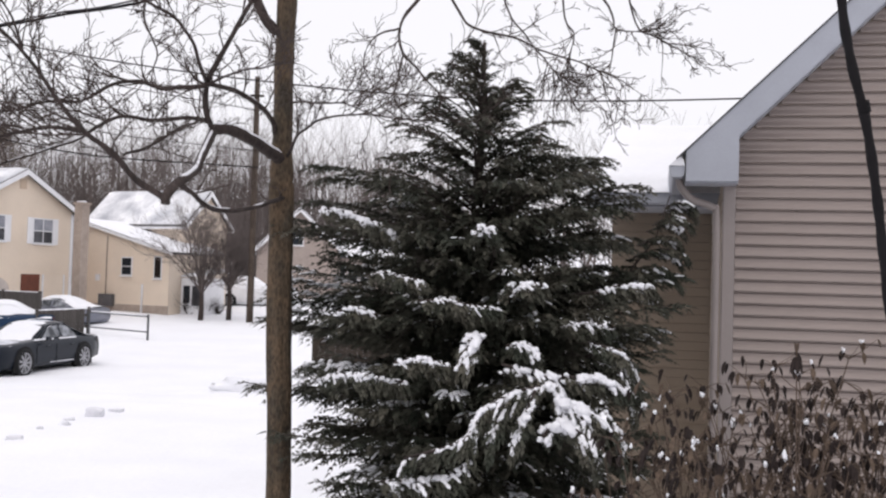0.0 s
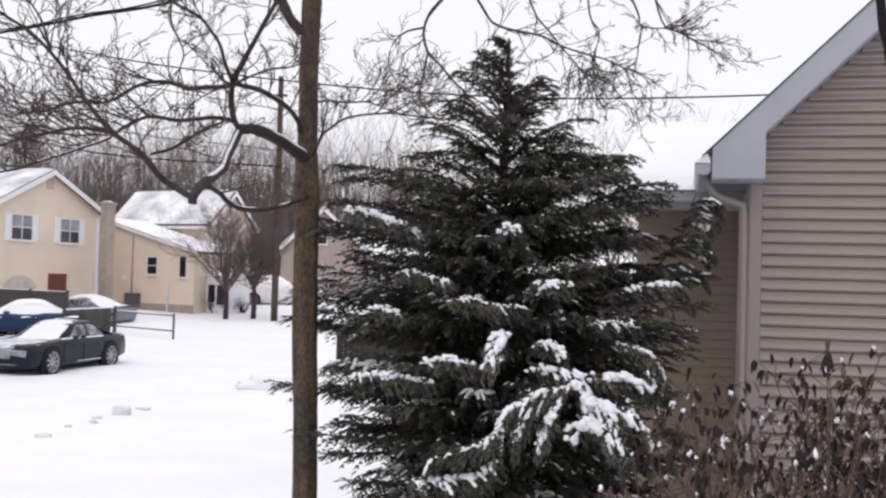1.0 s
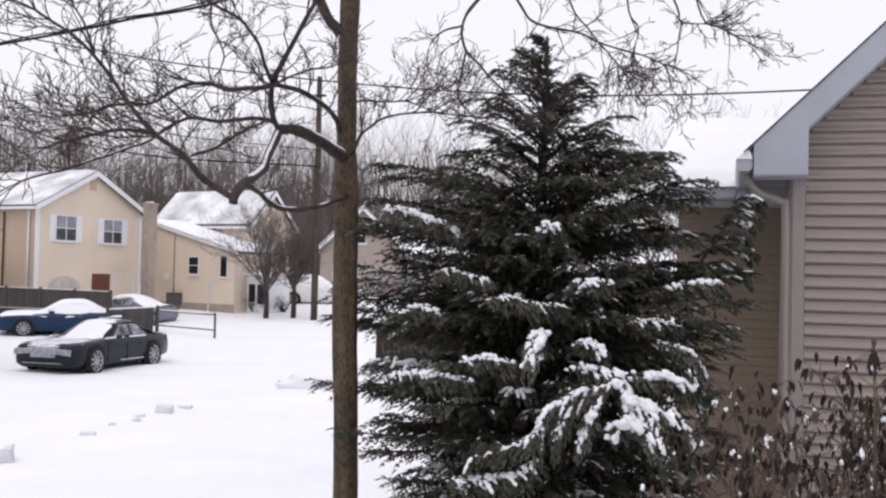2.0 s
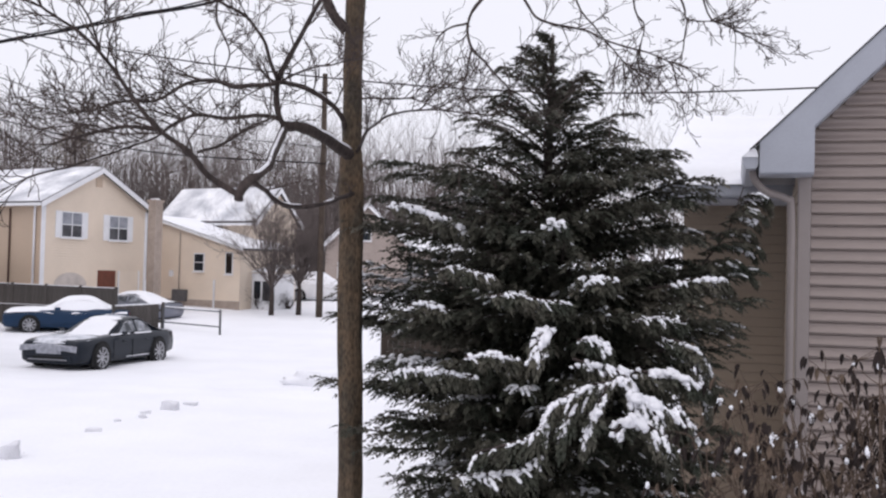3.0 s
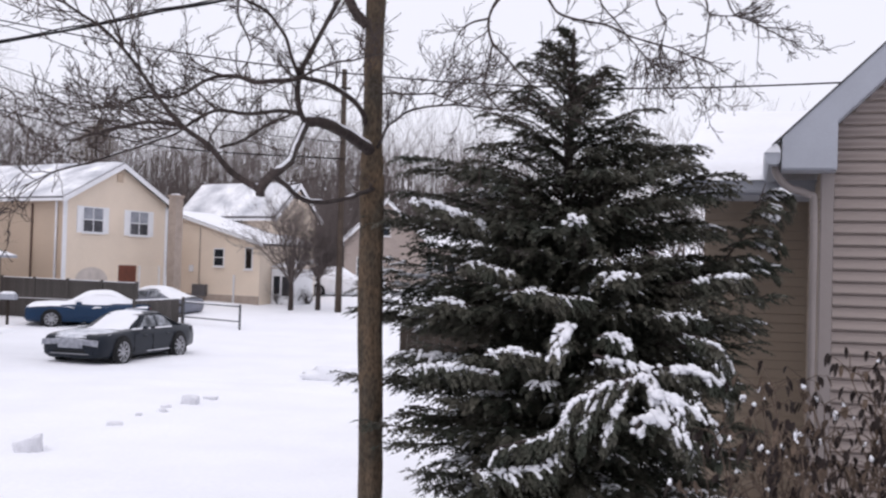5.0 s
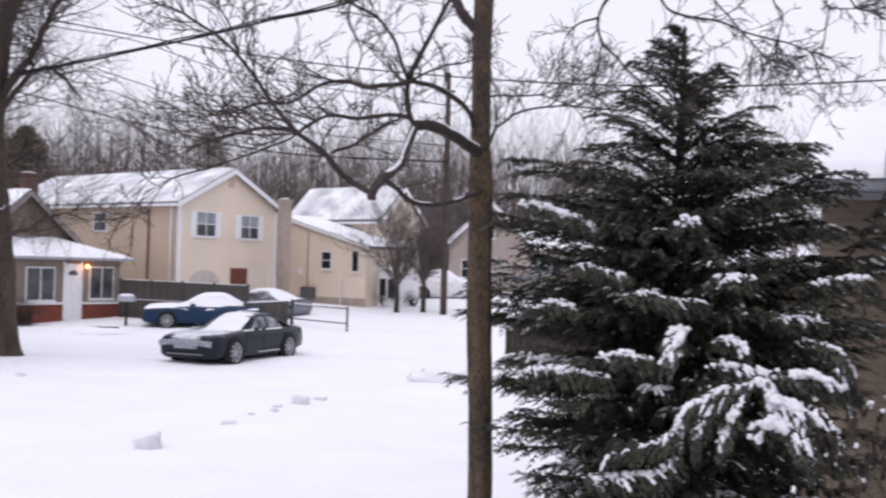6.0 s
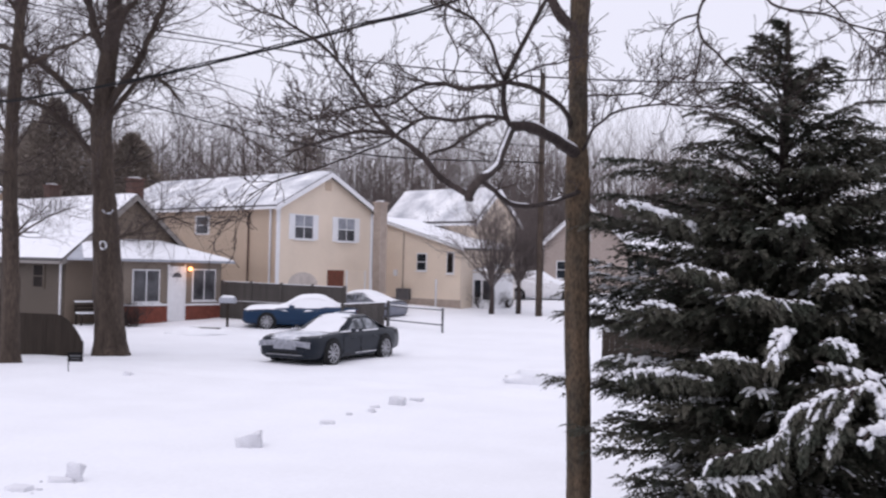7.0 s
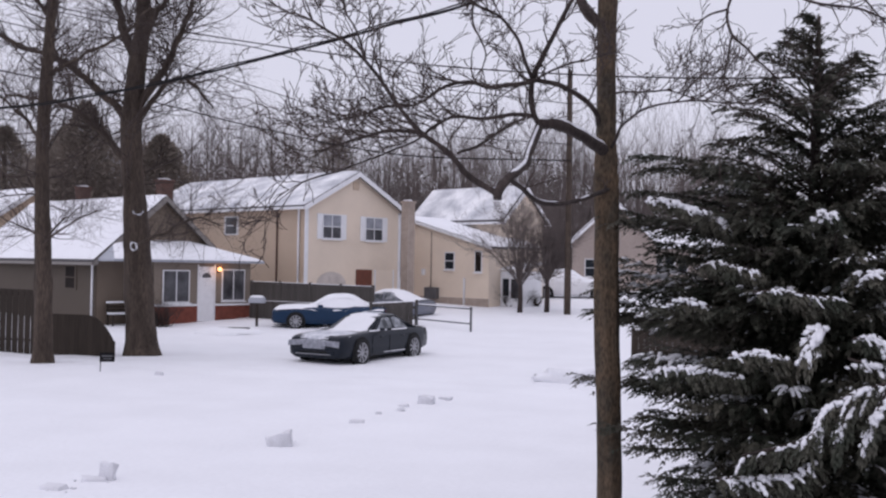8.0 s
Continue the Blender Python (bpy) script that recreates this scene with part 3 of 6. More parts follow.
def chimney(x, y, az, z0, z1, w, d, material, label):
    c = thing("chimney", frame_at(x, y, 0, az), label, "chimney")
    part("shaft", box("shaft", -w / 2, w / 2, -d / 2, d / 2, z0, z1, material, 0.01), c)
    part("cap", box("cap", -w / 2 - 0.05, w / 2 + 0.05, -d / 2 - 0.05, d / 2 + 0.05, z1, z1 + 0.1, material, 0.01), c)
    v, f = [], []
    blob_data(v, f, Vector((0, 0, z1 + 0.12)), (w * 0.5, d * 0.5, 0.06), Matrix.Identity(3), random.Random(5), 5, 10)
    part("snow_cap", mesh_of("snow_cap", v, f, SNOW, True), c)
    return c


def garden_bench(m):
    b = thing("garden_bench", m, "dark wooden bench with snow on its seat and back", "bench")
    for x in (0.05, 1.25):
        for y in (0.04, 0.42):
            part("leg", box("leg", x, x + 0.06, y, y + 0.06, -0.1, 0.42, FENCE_WOOD, 0.006), b)
        part("back_post", box("back_post", x, x + 0.06, 0.484, 0.53, 0.0, 0.88, FENCE_WOOD, 0.006), b)
    for y in (0.03, 0.18, 0.33):
        part("seat_slat", box("seat_slat", 0.0, 1.36, y, y + 0.13, 0.424, 0.455, FENCE_WOOD, 0.005), b)
    for z in (0.56, 0.70):
        part("back_slat", box("back_slat", 0.0, 1.36, 0.455, 0.48, z, z + 0.10, FENCE_WOOD, 0.005), b)
    part("snow_strip", box("snow_strip", 0.02, 1.34, 0.44, 0.535, 0.884, 0.96, SNOW, 0.03), b, "snow along the back")
    part("snow_seat", box("snow_seat", 0.02, 1.34, 0.04, 0.43, 0.459, 0.53, SNOW, 0.03), b, "snow on the seat")
    return b


garden_bench(frame_at(-24.55, 34, 0.1, 64) @ pose(0.25, -0.75, 0))


chimney(-29.7, 40.0, 64, 3.0, 5.85, 0.5, 0.5, BRICK_DULL, "brown brick chimney on the cottage roof")
chimney(-25.6, 40.2, 64, 3.0, 6.15, 0.6, 0.5, BRICK_DULL, "dark brick chimney beside the peach house")
chimney(-15.55, 44.3, 64, 0.3, 5.45, 0.44, 0.44, BLOCK_TAN, "tall tan block chimney against the beige house")


def build_saltbox():
    h = gable_house("beige_house", frame_at(-12.43, 49.5, 0, 64), 3.25, 6.2, 0.3, 5.05, 6.6, SIDE_PEACH, SIDE_PEACH, "beige two-level house with broad snowy roofs", seed=21, over=0.25, snow=SNOW_THIN)
    wing = part("low_wing", prism("low_wing", [(-5.2, 0.2), (0.0, 0.2), (0.0, 3.55), (-5.2, 4.9)], 0.0, 4.0, SIDE_PEACH), h, "lower wing with a shed roof")
    wing.matrix_basis = frame_at(-12.43, 49.5, 0, 64).inverted() @ frame_at(-12.3, 46.5, 0, -26)
    part("wing_roof", slab("wing_roof", [(-5.3, -0.2, 4.94), (0.3, -0.2, 3.49), (0.3, 3.8, 3.49), (-5.3, 3.8, 4.94)], 0.08, SHINGLE), wing)
    part("wing_snow", snow_sheet("wing_snow", (0.32, -0.2, 3.58), (0.32, 3.8, 3.58), (-5.3, 3.8, 5.04), (-5.3, -0.2, 5.04), 0.08, SNOW, 31), wing, "snow on the shed roof")
    part("fascia", prism("fascia", [(-5.3, 4.88), (0.32, 3.44), (0.32, 3.56), (-5.3, 5.02)], -0.24, -0.21, WHITE), wing)
    v, f = [], []
    z = 1.15
    while z < 4.8:
        t = min(z + 0.115, 4.88)
        x = [0.0 if zz < 3.55 else -(zz - 3.55) / 0.2596 for zz in (z, t)]
        b = len(v)
        v += [(-5.2, -0.003, z), (x[0], -0.003, z), (x[0], -0.028, z + 0.004), (-5.2, -0.028, z + 0.004), (x[1], -0.006, t), (-5.2, -0.006, t)]
        f += [(b, b + 1, b + 2, b + 3), (b + 3, b + 2, b + 4, b + 5)]
        z += 0.115
    part("siding", mesh_of("siding", v, f, SIDE_PEACH), wing)
    window_unit(wing, -2.75, 2.52, 0.55, 0.76, mull=0)
    window_unit(wing, -0.82, 2.42, 0.36, 0.92, GLASS_SHADED, mull=0, bar=False)
    part("meter_box", box("meter_box", -3.95, -3.15, -0.25, -0.002, 1.05, 1.6, STEEL, 0.02), wing, "grey air conditioner box")
    part("fuse_box", box("fuse_box", -4.3, -4.1, -0.12, -0.002, 2.2, 2.5, WHITE, 0.02), wing)
    part("base_band", box("base_band", -5.2, 0.0, -0.04, -0.002, 0.2, 1.15, BLOCK_TAN), wing, "tan foundation band")
    sp = [Vector((-1.5, -0.05, 2.1)), Vector((-1.5, -0.05, 0.5))]
    part("downspout", tubes("downspout", [(sp, [0.05, 0.05])], WHITE, 6), wing)
    sp = [Vector((-3.7, -0.04, 4.3)), Vector((-3.7, -0.04, 1.6))]
    part("conduit", tubes("conduit", [(sp, [0.03, 0.03])], BLOCK_TAN, 6), wing)
    entry = part("entry_porch", box("entry_porch", 0.02, 1.25, 0.8, 2.4, 0.3, 2.45, WHITE, 0.02), wing, "small white entry porch")
    part("pane", box("pane", 0.2, 0.55, 0.76, 0.798, 1.3, 2.1, GLASS_DARK), entry)
    part("pane", box("pane", 0.70, 1.12, 0.76, 0.798, 1.2, 2.1, GLASS_CURTAIN), entry)
    part("entry_snow", snow_sheet("entry_snow", (-0.02, 0.7, 2.5), (1.4, 0.7, 2.5), (1.4, 2.4, 2.8), (-0.02, 2.4, 2.8), 0.1, SNOW, 77, 10, 8), entry)
    return h


saltbox = build_saltbox()


def build_grey_house():
    h = gable_house("grey_house", frame_at(-11.2, 62, 0, 10), 5.0, 8.0, 0.4, 4.3, 6.7, SIDE_GREY, SIDE_GREY, "distant grey sided house with snowy roof and glazed porch", seed=41, snow=SNOW)
    window_unit(h, 2.0, 4.6, 0.7, 0.9, mull=0)
    window_unit(h, 0.8, 2.2, 0.7, 1.0, mull=0)
    pr = part("glazed_porch", box("glazed_porch", 4.2, 9.5, 0.5, 5.0, 0.4, 3.9, SIDE_GREY), h, "low glazed side porch")
    part("porch_snow", snow_sheet("porch_snow", (4.0, 0.2, 3.95), (9.8, 0.2, 3.95), (8.0, 5.0, 5.2), (4.4, 5.0, 5.2), 0.1, SNOW, 8), pr)
    for k in range(3):
        w = window_unit(pr, 4.8 + k * 0.75, 2.5, 0.55, 1.0, mull=0)
        w.matrix_basis = pose(0, 0.5, 0)
    w = window_unit(pr, 7.6, 2.8, 1.3, 0.6, mull=2)
    w.matrix_basis = pose(0, 0.5, 0)
    return h


build_grey_house()
gable_house("corner_house", frame_at(-38.0, 43, 0, 64), 5.5, 9.0, 0.2, 4.3, 6.2, TAN_SHADED_PEACH, TAN_SHADED_PEACH, "tan house beyond the cottage with a snowy roof", seed=51, snow=SNOW)


# ---------------------------------------------------------------- the bare tree
def build_bare_tree():
    rng = random.Random(11)
    tree = thing("bare_tree", pose(-1.19, 7.8, 0), "bare deciduous tree with a mossy brown trunk and snow-lined limbs", "tree")
    origin = Vector((-1.19, 7.8, 0))

    def away(line):
        return [p - origin for p in line]
    trunk = spline([(-1.16, 7.8, -0.1), (-1.175, 7.8, 0.6), (-1.19, 7.8, 1.4), (-1.225, 7.8, 2.3), (-1.235, 7.8, 3.0), (-1.245, 7.8, 3.48), (-1.25, 7.8, 4.0), (-1.245, 7.8, 4.6), (-1.235, 7.8, 5.4), (-1.2, 7.8, 6.5)], 9)
    n = len(trunk)
    radii = []
    for i, p in enumerate(trunk):
        r = 0.088 if p.z < 3.3 else 0.074
        if p.z < 0.5:
            r += 0.05 * (0.5 - p.z)
        r += 0.012 * math.exp(-((p.z - 3.4) / 0.12) ** 2) + 0.004 * noise.noise(p * 5)
        if p.z > 4.6:
            r *= max(0.4, 1 - (p.z - 4.6) * 0.3)
        radii.append(r)
    part("trunk", tubes("trunk", [(away(trunk), radii)], BARK, 26, relief=0.20), tree, "mottled brown trunk")
    lines, fine, snow = [], [], []

    def limb(kind, pts, r0, r1, level):
        line = spline(pts, 5)
        m = len(line)
        wob = 0.012 if r0 < 0.04 else 0.008
        line = [line[0]] + [p + Vector((noise.noise(p * 6), noise.noise(p * 6 + Vector((9, 0, 0))), noise.noise(p * 6 + Vector((0, 9, 0))))) * wob for p in line[1:]]
        rad = [(r0 + (r1 - r0) * i / (m - 1)) * (1 + 0.12 * noise.noise(line[i] * 14)) for i in range(m)]
        lines.append((away(line), rad))
        if r0 >= 0.015:
            top = []
            for i in range(m - 1):
                d = (line[i + 1] - line[i]).normalized()
                if abs(d.z) < 0.75 and noise.noise(line[i] * 3.1) > (-0.45 if r0 > 0.025 else 0.05):
                    top.append(i)
            run = []
            for i in top + [None]:
                if run and (i is None or i != run[-1] + 1):
                    if len(run) > 1:
                        sl = [line[k] + Vector((0, 0, rad[k] * 0.72)) for k in run]
                        sr = [rad[k] * (0.55 if 0 < q < len(run) - 1 else 0.2) for q, k in enumerate(run)]
                        snow.append((away(sl), sr))
                    run = []
                if i is not None:
                    run.append(i)
        if level == 0:
            return
        count = int(1.05 * level * sum((line[i + 1] - line[i]).length for i in range(m - 1)) / 0.32) + 2
        droop = -0.015 if kind == "over" else 0.055
        if level >= 2:
            ahead = (line[-1] - line[-3]).normalized()
            for _ in range(4):
                twig(rng, line[-1], ahead + rand_dir(rng) * 0.45, rng.uniform(0.35, 0.8) * (0.5 if kind == "over" else 1.0), max(r1 * 0.8, 0.004), 2, fine, 0.34, droop, 4, 7, 0.65, 0.42, 0.0025)
        for _ in range(count):
            i = 2 + int((m - 3) * rng.random() ** 0.65)
            d = (line[i] - line[i - 1]).normalized()
            stray = rand_dir(rng)
            side = d * 0.9 + Vector((stray.x * 0.8, stray.y * 0.5, stray.z * 0.65))
            if kind == "limb" and side.z < -0.2:
                side.z *= -0.4
            ln = rng.uniform(0.22, 0.58) * (1.1 if level >= 3 else 0.7) * (0.62 if kind == "over" else 1.0)
            twig(rng, line[i], side, ln, max(min(rad[i] * 0.6, 0.0072), 0.0042), 2 if level >= 2 else 1, fine, 0.34, droop, 5 if kind != "over" else 3, 7, 0.62, 0.38, 0.0022)

    limb("stem", [(-1.31, 7.80, 4.45), (-1.41, 7.75, 4.56), (-1.50, 7.70, 4.76), (-1.61, 7.60, 5.02), (-1.70, 7.50, 5.36)], 0.045, 0.030, 1)
    limb("limb", [(-1.24, 7.80, 3.48), (-1.30, 7.60, 3.52), (-1.39, 7.30, 3.57), (-1.50, 7.05, 3.60), (-1.58, 6.95, 3.59)], 0.048, 0.034, 0)
    limb("limb", [(-1.58, 6.95, 3.58), (-1.62, 6.90, 3.71), (-1.61, 6.85, 3.87), (-1.52, 6.80, 4.05), (-1.38, 6.70, 4.25), (-1.28, 6.60, 4.38), (-1.14, 6.50, 4.57)], 0.021, 0.013, 3)
    limb("limb", [(-1.61, 6.85, 3.87), (-1.66, 6.75, 4.03), (-1.70, 6.65, 4.16), (-1.77, 6.50, 4.24), (-1.91, 6.40, 4.30), (-1.99, 6.30, 4.41)], 0.014, 0.008, 3)
    limb("limb", [(-1.29, 7.80, 3.67), (-1.32, 7.60, 3.79), (-1.45, 7.30, 3.88), (-1.54, 7.00, 3.88), (-1.60, 6.80, 3.85), (-1.82, 6.60, 3.79), (-1.97, 6.50, 3.81), (-2.09, 6.40, 3.77), (-2.21, 6.20, 3.63), (-2.38, 6.10, 3.59), (-2.59, 5.90, 3.49)], 0.022, 0.006, 3)
    limb("limb", [(-1.61, 6.95, 3.64), (-1.71, 6.80, 3.63), (-1.92, 6.60, 3.58), (-2.03, 6.40, 3.57), (-2.10, 6.20, 3.47), (-2.17, 6.10, 3.39), (-2.29, 6.00, 3.31), (-2.53, 5.80, 3.18), (-2.72, 5.60, 3.08)], 0.015, 0.005, 3)
    limb("limb", [(-1.58, 6.95, 3.57), (-1.56, 6.60, 3.38), (-1.54, 6.30, 3.23), (-1.56, 6.00, 3.13), (-1.58, 5.85, 3.05), (-1.58, 5.82, 3.00)], 0.027, 0.026, 0)
    limb("limb", [(-1.59, 5.85, 3.03), (-1.77, 5.85, 3.14), (-1.88, 5.80, 3.27), (-2.04, 5.75, 3.39), (-2.16, 5.70, 3.54), (-2.25, 5.65, 3.68), (-2.33, 5.60, 3.79), (-2.43, 5.50, 3.89), (-2.57, 5.40, 3.98)], 0.018, 0.007, 3)
    limb("limb", [(-1.56, 6.00, 3.14), (-1.54, 6.30, 3.09), (-1.50, 6.60, 3.03), (-1.40, 7.00, 3.04), (-1.30, 7.30, 3.11), (-1.21, 7.75, 3.20)], 0.015, 0.016, 1)
    limb("limb", [(-2.04, 5.75, 3.38), (-2.20, 5.70, 3.40), (-2.33, 5.60, 3.34), (-2.47, 5.50, 3.28)], 0.012, 0.006, 3)
    limb("limb", [(-1.82, 5.80, 3.26), (-1.71, 5.90, 3.32), (-1.63, 6.10, 3.44), (-1.57, 6.50, 3.57)], 0.009, 0.007, 2)
    limb("limb", [(-1.20, 7.75, 3.51), (-1.08, 7.50, 3.64), (-0.90, 7.30, 3.73), (-0.62, 7.10, 3.74), (-0.36, 7.00, 3.71)], 0.012, 0.004, 3)
    limb("limb", [(-1.23, 7.80, 3.93), (-0.95, 7.50, 3.88), (-0.72, 7.30, 3.84), (-0.53, 7.20, 3.76)], 0.009, 0.004, 3)
    limb("limb", [(-1.60, 6.80, 3.85), (-1.41, 6.70, 3.92), (-1.19, 6.50, 3.92), (-1.01, 6.30, 3.92)], 0.009, 0.004, 2)
    limb("limb", [(-2.33, 5.60, 3.79), (-2.34, 5.50, 3.92), (-2.37, 5.40, 4.01)], 0.008, 0.005, 2)
    limb("limb", [(-1.91, 6.40, 4.30), (-1.91, 6.40, 4.16), (-1.79, 6.30, 3.96), (-1.81, 6.30, 3.86)], 0.008, 0.004, 2)
    limb("over", [(-1.29, 7.80, 4.97), (-0.86, 7.40, 5.10), (-0.34, 7.00, 4.87), (-0.03, 6.80, 4.70), (0.72, 6.80, 4.76), (1.26, 6.70, 4.71)], 0.032, 0.012, 2)
    limb("over", [(-0.03, 6.80, 4.70), (-0.23, 6.80, 4.46), (-0.34, 6.80, 4.27), (-0.30, 6.75, 4.09), (-0.19, 6.70, 3.96), (-0.04, 6.70, 3.80)], 0.014, 0.006, 1)
    limb("over", [(-0.30, 6.75, 4.09), (-0.34, 6.70, 3.88), (-0.34, 6.70, 3.76), (-0.27, 6.65, 3.66)], 0.008, 0.003, 1)
    limb("over", [(-0.34, 6.80, 4.27), (-0.49, 6.70, 4.19), (-0.56, 6.65, 3.99), (-0.49, 6.60, 3.85)], 0.007, 0.003, 2)
    limb("over", [(-0.15, 6.90, 4.76), (0.05, 6.80, 4.40), (0.15, 6.75, 4.28), (0.37, 6.70, 4.22), (0.57, 6.60, 4.12), (0.81, 6.50, 4.02), (0.93, 6.45, 3.96)], 0.011, 0.004, 3)
    limb("over", [(0.27, 6.80, 4.71), (0.37, 6.70, 4.38), (0.53, 6.60, 4.14), (0.62, 6.50, 4.00), (0.70, 6.50, 3.93)], 0.008, 0.003, 3)
    limb("over", [(0.72, 6.80, 4.76), (0.74, 6.70, 4.35), (0.79, 6.60, 4.22), (0.77, 6.60, 4.07)], 0.008, 0.003, 3)
    limb("over", [(0.87, 6.80, 4.74), (1.05, 6.70, 4.38), (1.07, 6.65, 4.28), (1.23, 6.60, 4.25)], 0.010, 0.003, 3)
    limb("over", [(1.07, 6.65, 4.28), (1.03, 6.60, 4.05), (0.93, 6.60, 3.97)], 0.006, 0.003, 2)
    limb("over", [(1.13, 6.80, 4.74), (1.20, 6.70, 4.33), (1.30, 6.60, 4.22), (1.38, 6.60, 4.18)], 0.008, 0.003, 3)
    for l in lines:
        part("limb", tubes("limb", [l], BARK_DARK, 8, relief=0.2), tree)
    tagged(part("twig_mass", tubes("twig_mass", [(away(p), r) for p, r in fine], TWIG, 3), tree, "fine bare twigs"), kind="stuff")
    for l in snow:
        part("snow_strip", tubes("snow_strip", [l], SNOW, 7), tree, "snow lying on a limb")
    return tree


build_bare_tree()


# ---------------------------------------------------------------- the evergreen
def crown_radius(z):
    """Reach of the evergreen's boughs by the height of their tips."""
    pts = [(0.3, 0.85), (0.9, 1.02), (1.34, 1.26), (1.8, 1.40), (2.2, 1.36), (2.5, 1.38), (2.9, 1.34), (3.14, 1.28), (3.4, 1.14), (3.6, 0.98), (3.8, 0.80), (4.0, 0.60), (4.2, 0.40), (4.4, 0.20), (4.56, 0.05)]
    for (a, ra), (b, rb) in zip(pts, pts[1:]):
        if z <= b:
            return ra + (rb - ra) * max(0, (z - a)) / (b - a)
    return 0.03


def bough_slope(z):
    """Rise of a bough per metre of reach: level below, steep at the leader."""
    pts = [(0.3, -0.22), (1.5, -0.10), (2.4, 0.04), (2.9, 0.20), (3.3, 0.36), (3.8, 0.52), (4.2, 0.75), (4.6, 1.5)]
    for (a, ra), (b, rb) in zip(pts, pts[1:]):
        if z <= b:
            return ra + (rb - ra) * max(0, (z - a)) / (b - a)
    return 1.7


def build_evergreen():
    rng = random.Random(5)
    origin = Vector((0.26, 8.25, 0.3))
    tree = thing("evergreen_tree", Matrix.Translation(origin), "bushy dark green cypress-like evergreen loaded with clumps of snow", "tree")
    top = 4.54 - origin.z
    stem = [Vector((0.02 * math.sin(z * 2), 0.02 * math.cos(z * 3), z)) for z in [top * i / 14 for i in range(15)]]
    part("trunk", tubes("trunk", [(stem, [0.10 * (1 - i / 15) + 0.006 for i in range(15)])], BARK_DARK, 8), tree)
    wood, nv, nf, sv, sf = [], [], [], [], []
    zup = Vector((0, 0, 1))

    def leaf(p, d, up, ln, w):
        """A scale-leaf spray: a kite that nods at its tip."""
        s = d.cross(up)
        s = s.normalized() if s.length > 1e-4 else Vector((1, 0, 0))
        b = len(nv)
        mid = p + d * (ln * 0.45)
        nv.extend((p, mid + s * w, p + d * ln - zup * (ln * 0.12), mid - s * w))
        nf.append((b, b + 1, b + 2, b + 3))

    def lump(q, along, ln, w, h, rough=0.22, rings=5, segs=8):
        """A soft lump of snow lying lengthwise on a spray."""
        along = along.normalized()
        side = along.cross(zup)
        side = side.normalized() if side.length > 0.05 else Vector((1, 0, 0))
        blob_data(sv, sf, q, (ln, w, h), Matrix((along, side, side.cross(along))).transposed(), rng, rings, segs, rough)

    def string(path, r):
        """Overlapping lumps that thin out towards the tip."""
        for k in range(len(path) - 1):
            d = path[k + 1] - path[k]
            q = r * (1.1 - 0.5 * k / len(path)) * rng.uniform(0.8, 1.2)
            lump(path[k] + d * 0.5 + Vector((0, 0, q * 0.4 + 0.004)), d, d.length * 0.55 + q * 0.7, q, q * 0.75)

    def plume(line, wide, droop, dens=1.0, start=0.14, snow=0.0, snow_from=0.45, fine=1.0):
        """Feathery foliage along a bough: side sprays in one flat fan, each clad with short scale leaves; snow lies on top."""
        n = len(line) - 1
        total = sum((b - a).length for a, b in zip(line, line[1:]))
        count = max(5, int(total / 0.034 * dens))
        for s in range(count):
            u = start + (1 - start) * (s + rng.random()) / count
            i = min(int(u * n), n - 1)
            q = line[i].lerp(line[i + 1], u * n - i)
            d = (line[i + 1] - line[i]).normalized()
            flank = d.cross(zup)
            flank = flank.normalized() if flank.length > 0.05 else Vector((1, 0, 0))
            sg = 1 if s % 2 else -1
            ray = (d * rng.uniform(0.55, 0.95) + flank * sg * rng.uniform(0.35, 0.85) + zup * (rng.uniform(-0.22, 0.30) - droop * 0.5)).normalized()
            ln = wide * (0.45 + 0.75 * math.sin(math.pi * min(1.0, 0.12 + 0.80 * u))) * rng.uniform(0.65, 1.2)
            m = 6
            pos, path = q, [q]
            for j in range(m):
                ray = (ray + d * 0.10 + zup * (rng.uniform(-0.10, 0.07) - droop * 0.16 - 0.03 * j)).normalized()
                pos = pos + ray * (ln / m)
                path.append(pos)
                up = Vector((rng.uniform(-0.6, 0.6), rng.uniform(-0.6, 0.6), 1)).normalized()
                sl = ray.cross(up).normalized()
                k = (1.0 - 0.45 * j / m) * fine
                for e in (-1, 1):
                    leaf(pos, (ray + sl * e * rng.uniform(0.35, 0.85)).normalized(), up, rng.uniform(0.040, 0.072) * k, rng.uniform(0.0085, 0.0145) * k)
                leaf(pos, (ray * 0.8 + rand_dir(rng) * 0.6).normalized(), rand_dir(rng), rng.uniform(0.035, 0.06) * k, rng.uniform(0.008, 0.013) * k)
            leaf(pos, ray, zup, 0.06 * fine, 0.008 * fine)
            if snow > 0 and u > snow_from and rng.random() < 0.30 + 0.35 * snow:
                a = rng.randint(0, 2)
                string(path[a:a + rng.randint(3, 5)], rng.uniform(0.009, 0.014) + 0.008 * snow)
            elif rng.random() < (0.10 if snow >= 0 else 0.11) and u > 0.3:
                a = rng.randint(1, m - 1)
                w = rng.uniform(0.006, 0.011)
                lump(path[a] + Vector((0, 0, 0.010)), path[a + 1] - path[a], rng.uniform(0.018, 0.042), w, w * 0.6, 0.3, 4, 6)

    def ridge(line, r, a=0.0, b=1.0):
        """Pillow of snow along a bough, wider in its middle."""
        n = len(line) - 1
        steps = max(3, int(sum((q - p).length for p, q in zip(line, line[1:])) * (b - a) / (r * 0.40)))
        for k in range(steps):
            u = a + (b - a) * (k + rng.random() * 0.6) / steps
            i = min(int(u * n), n - 1)
            p = line[i].lerp(line[i + 1], u * n - i)
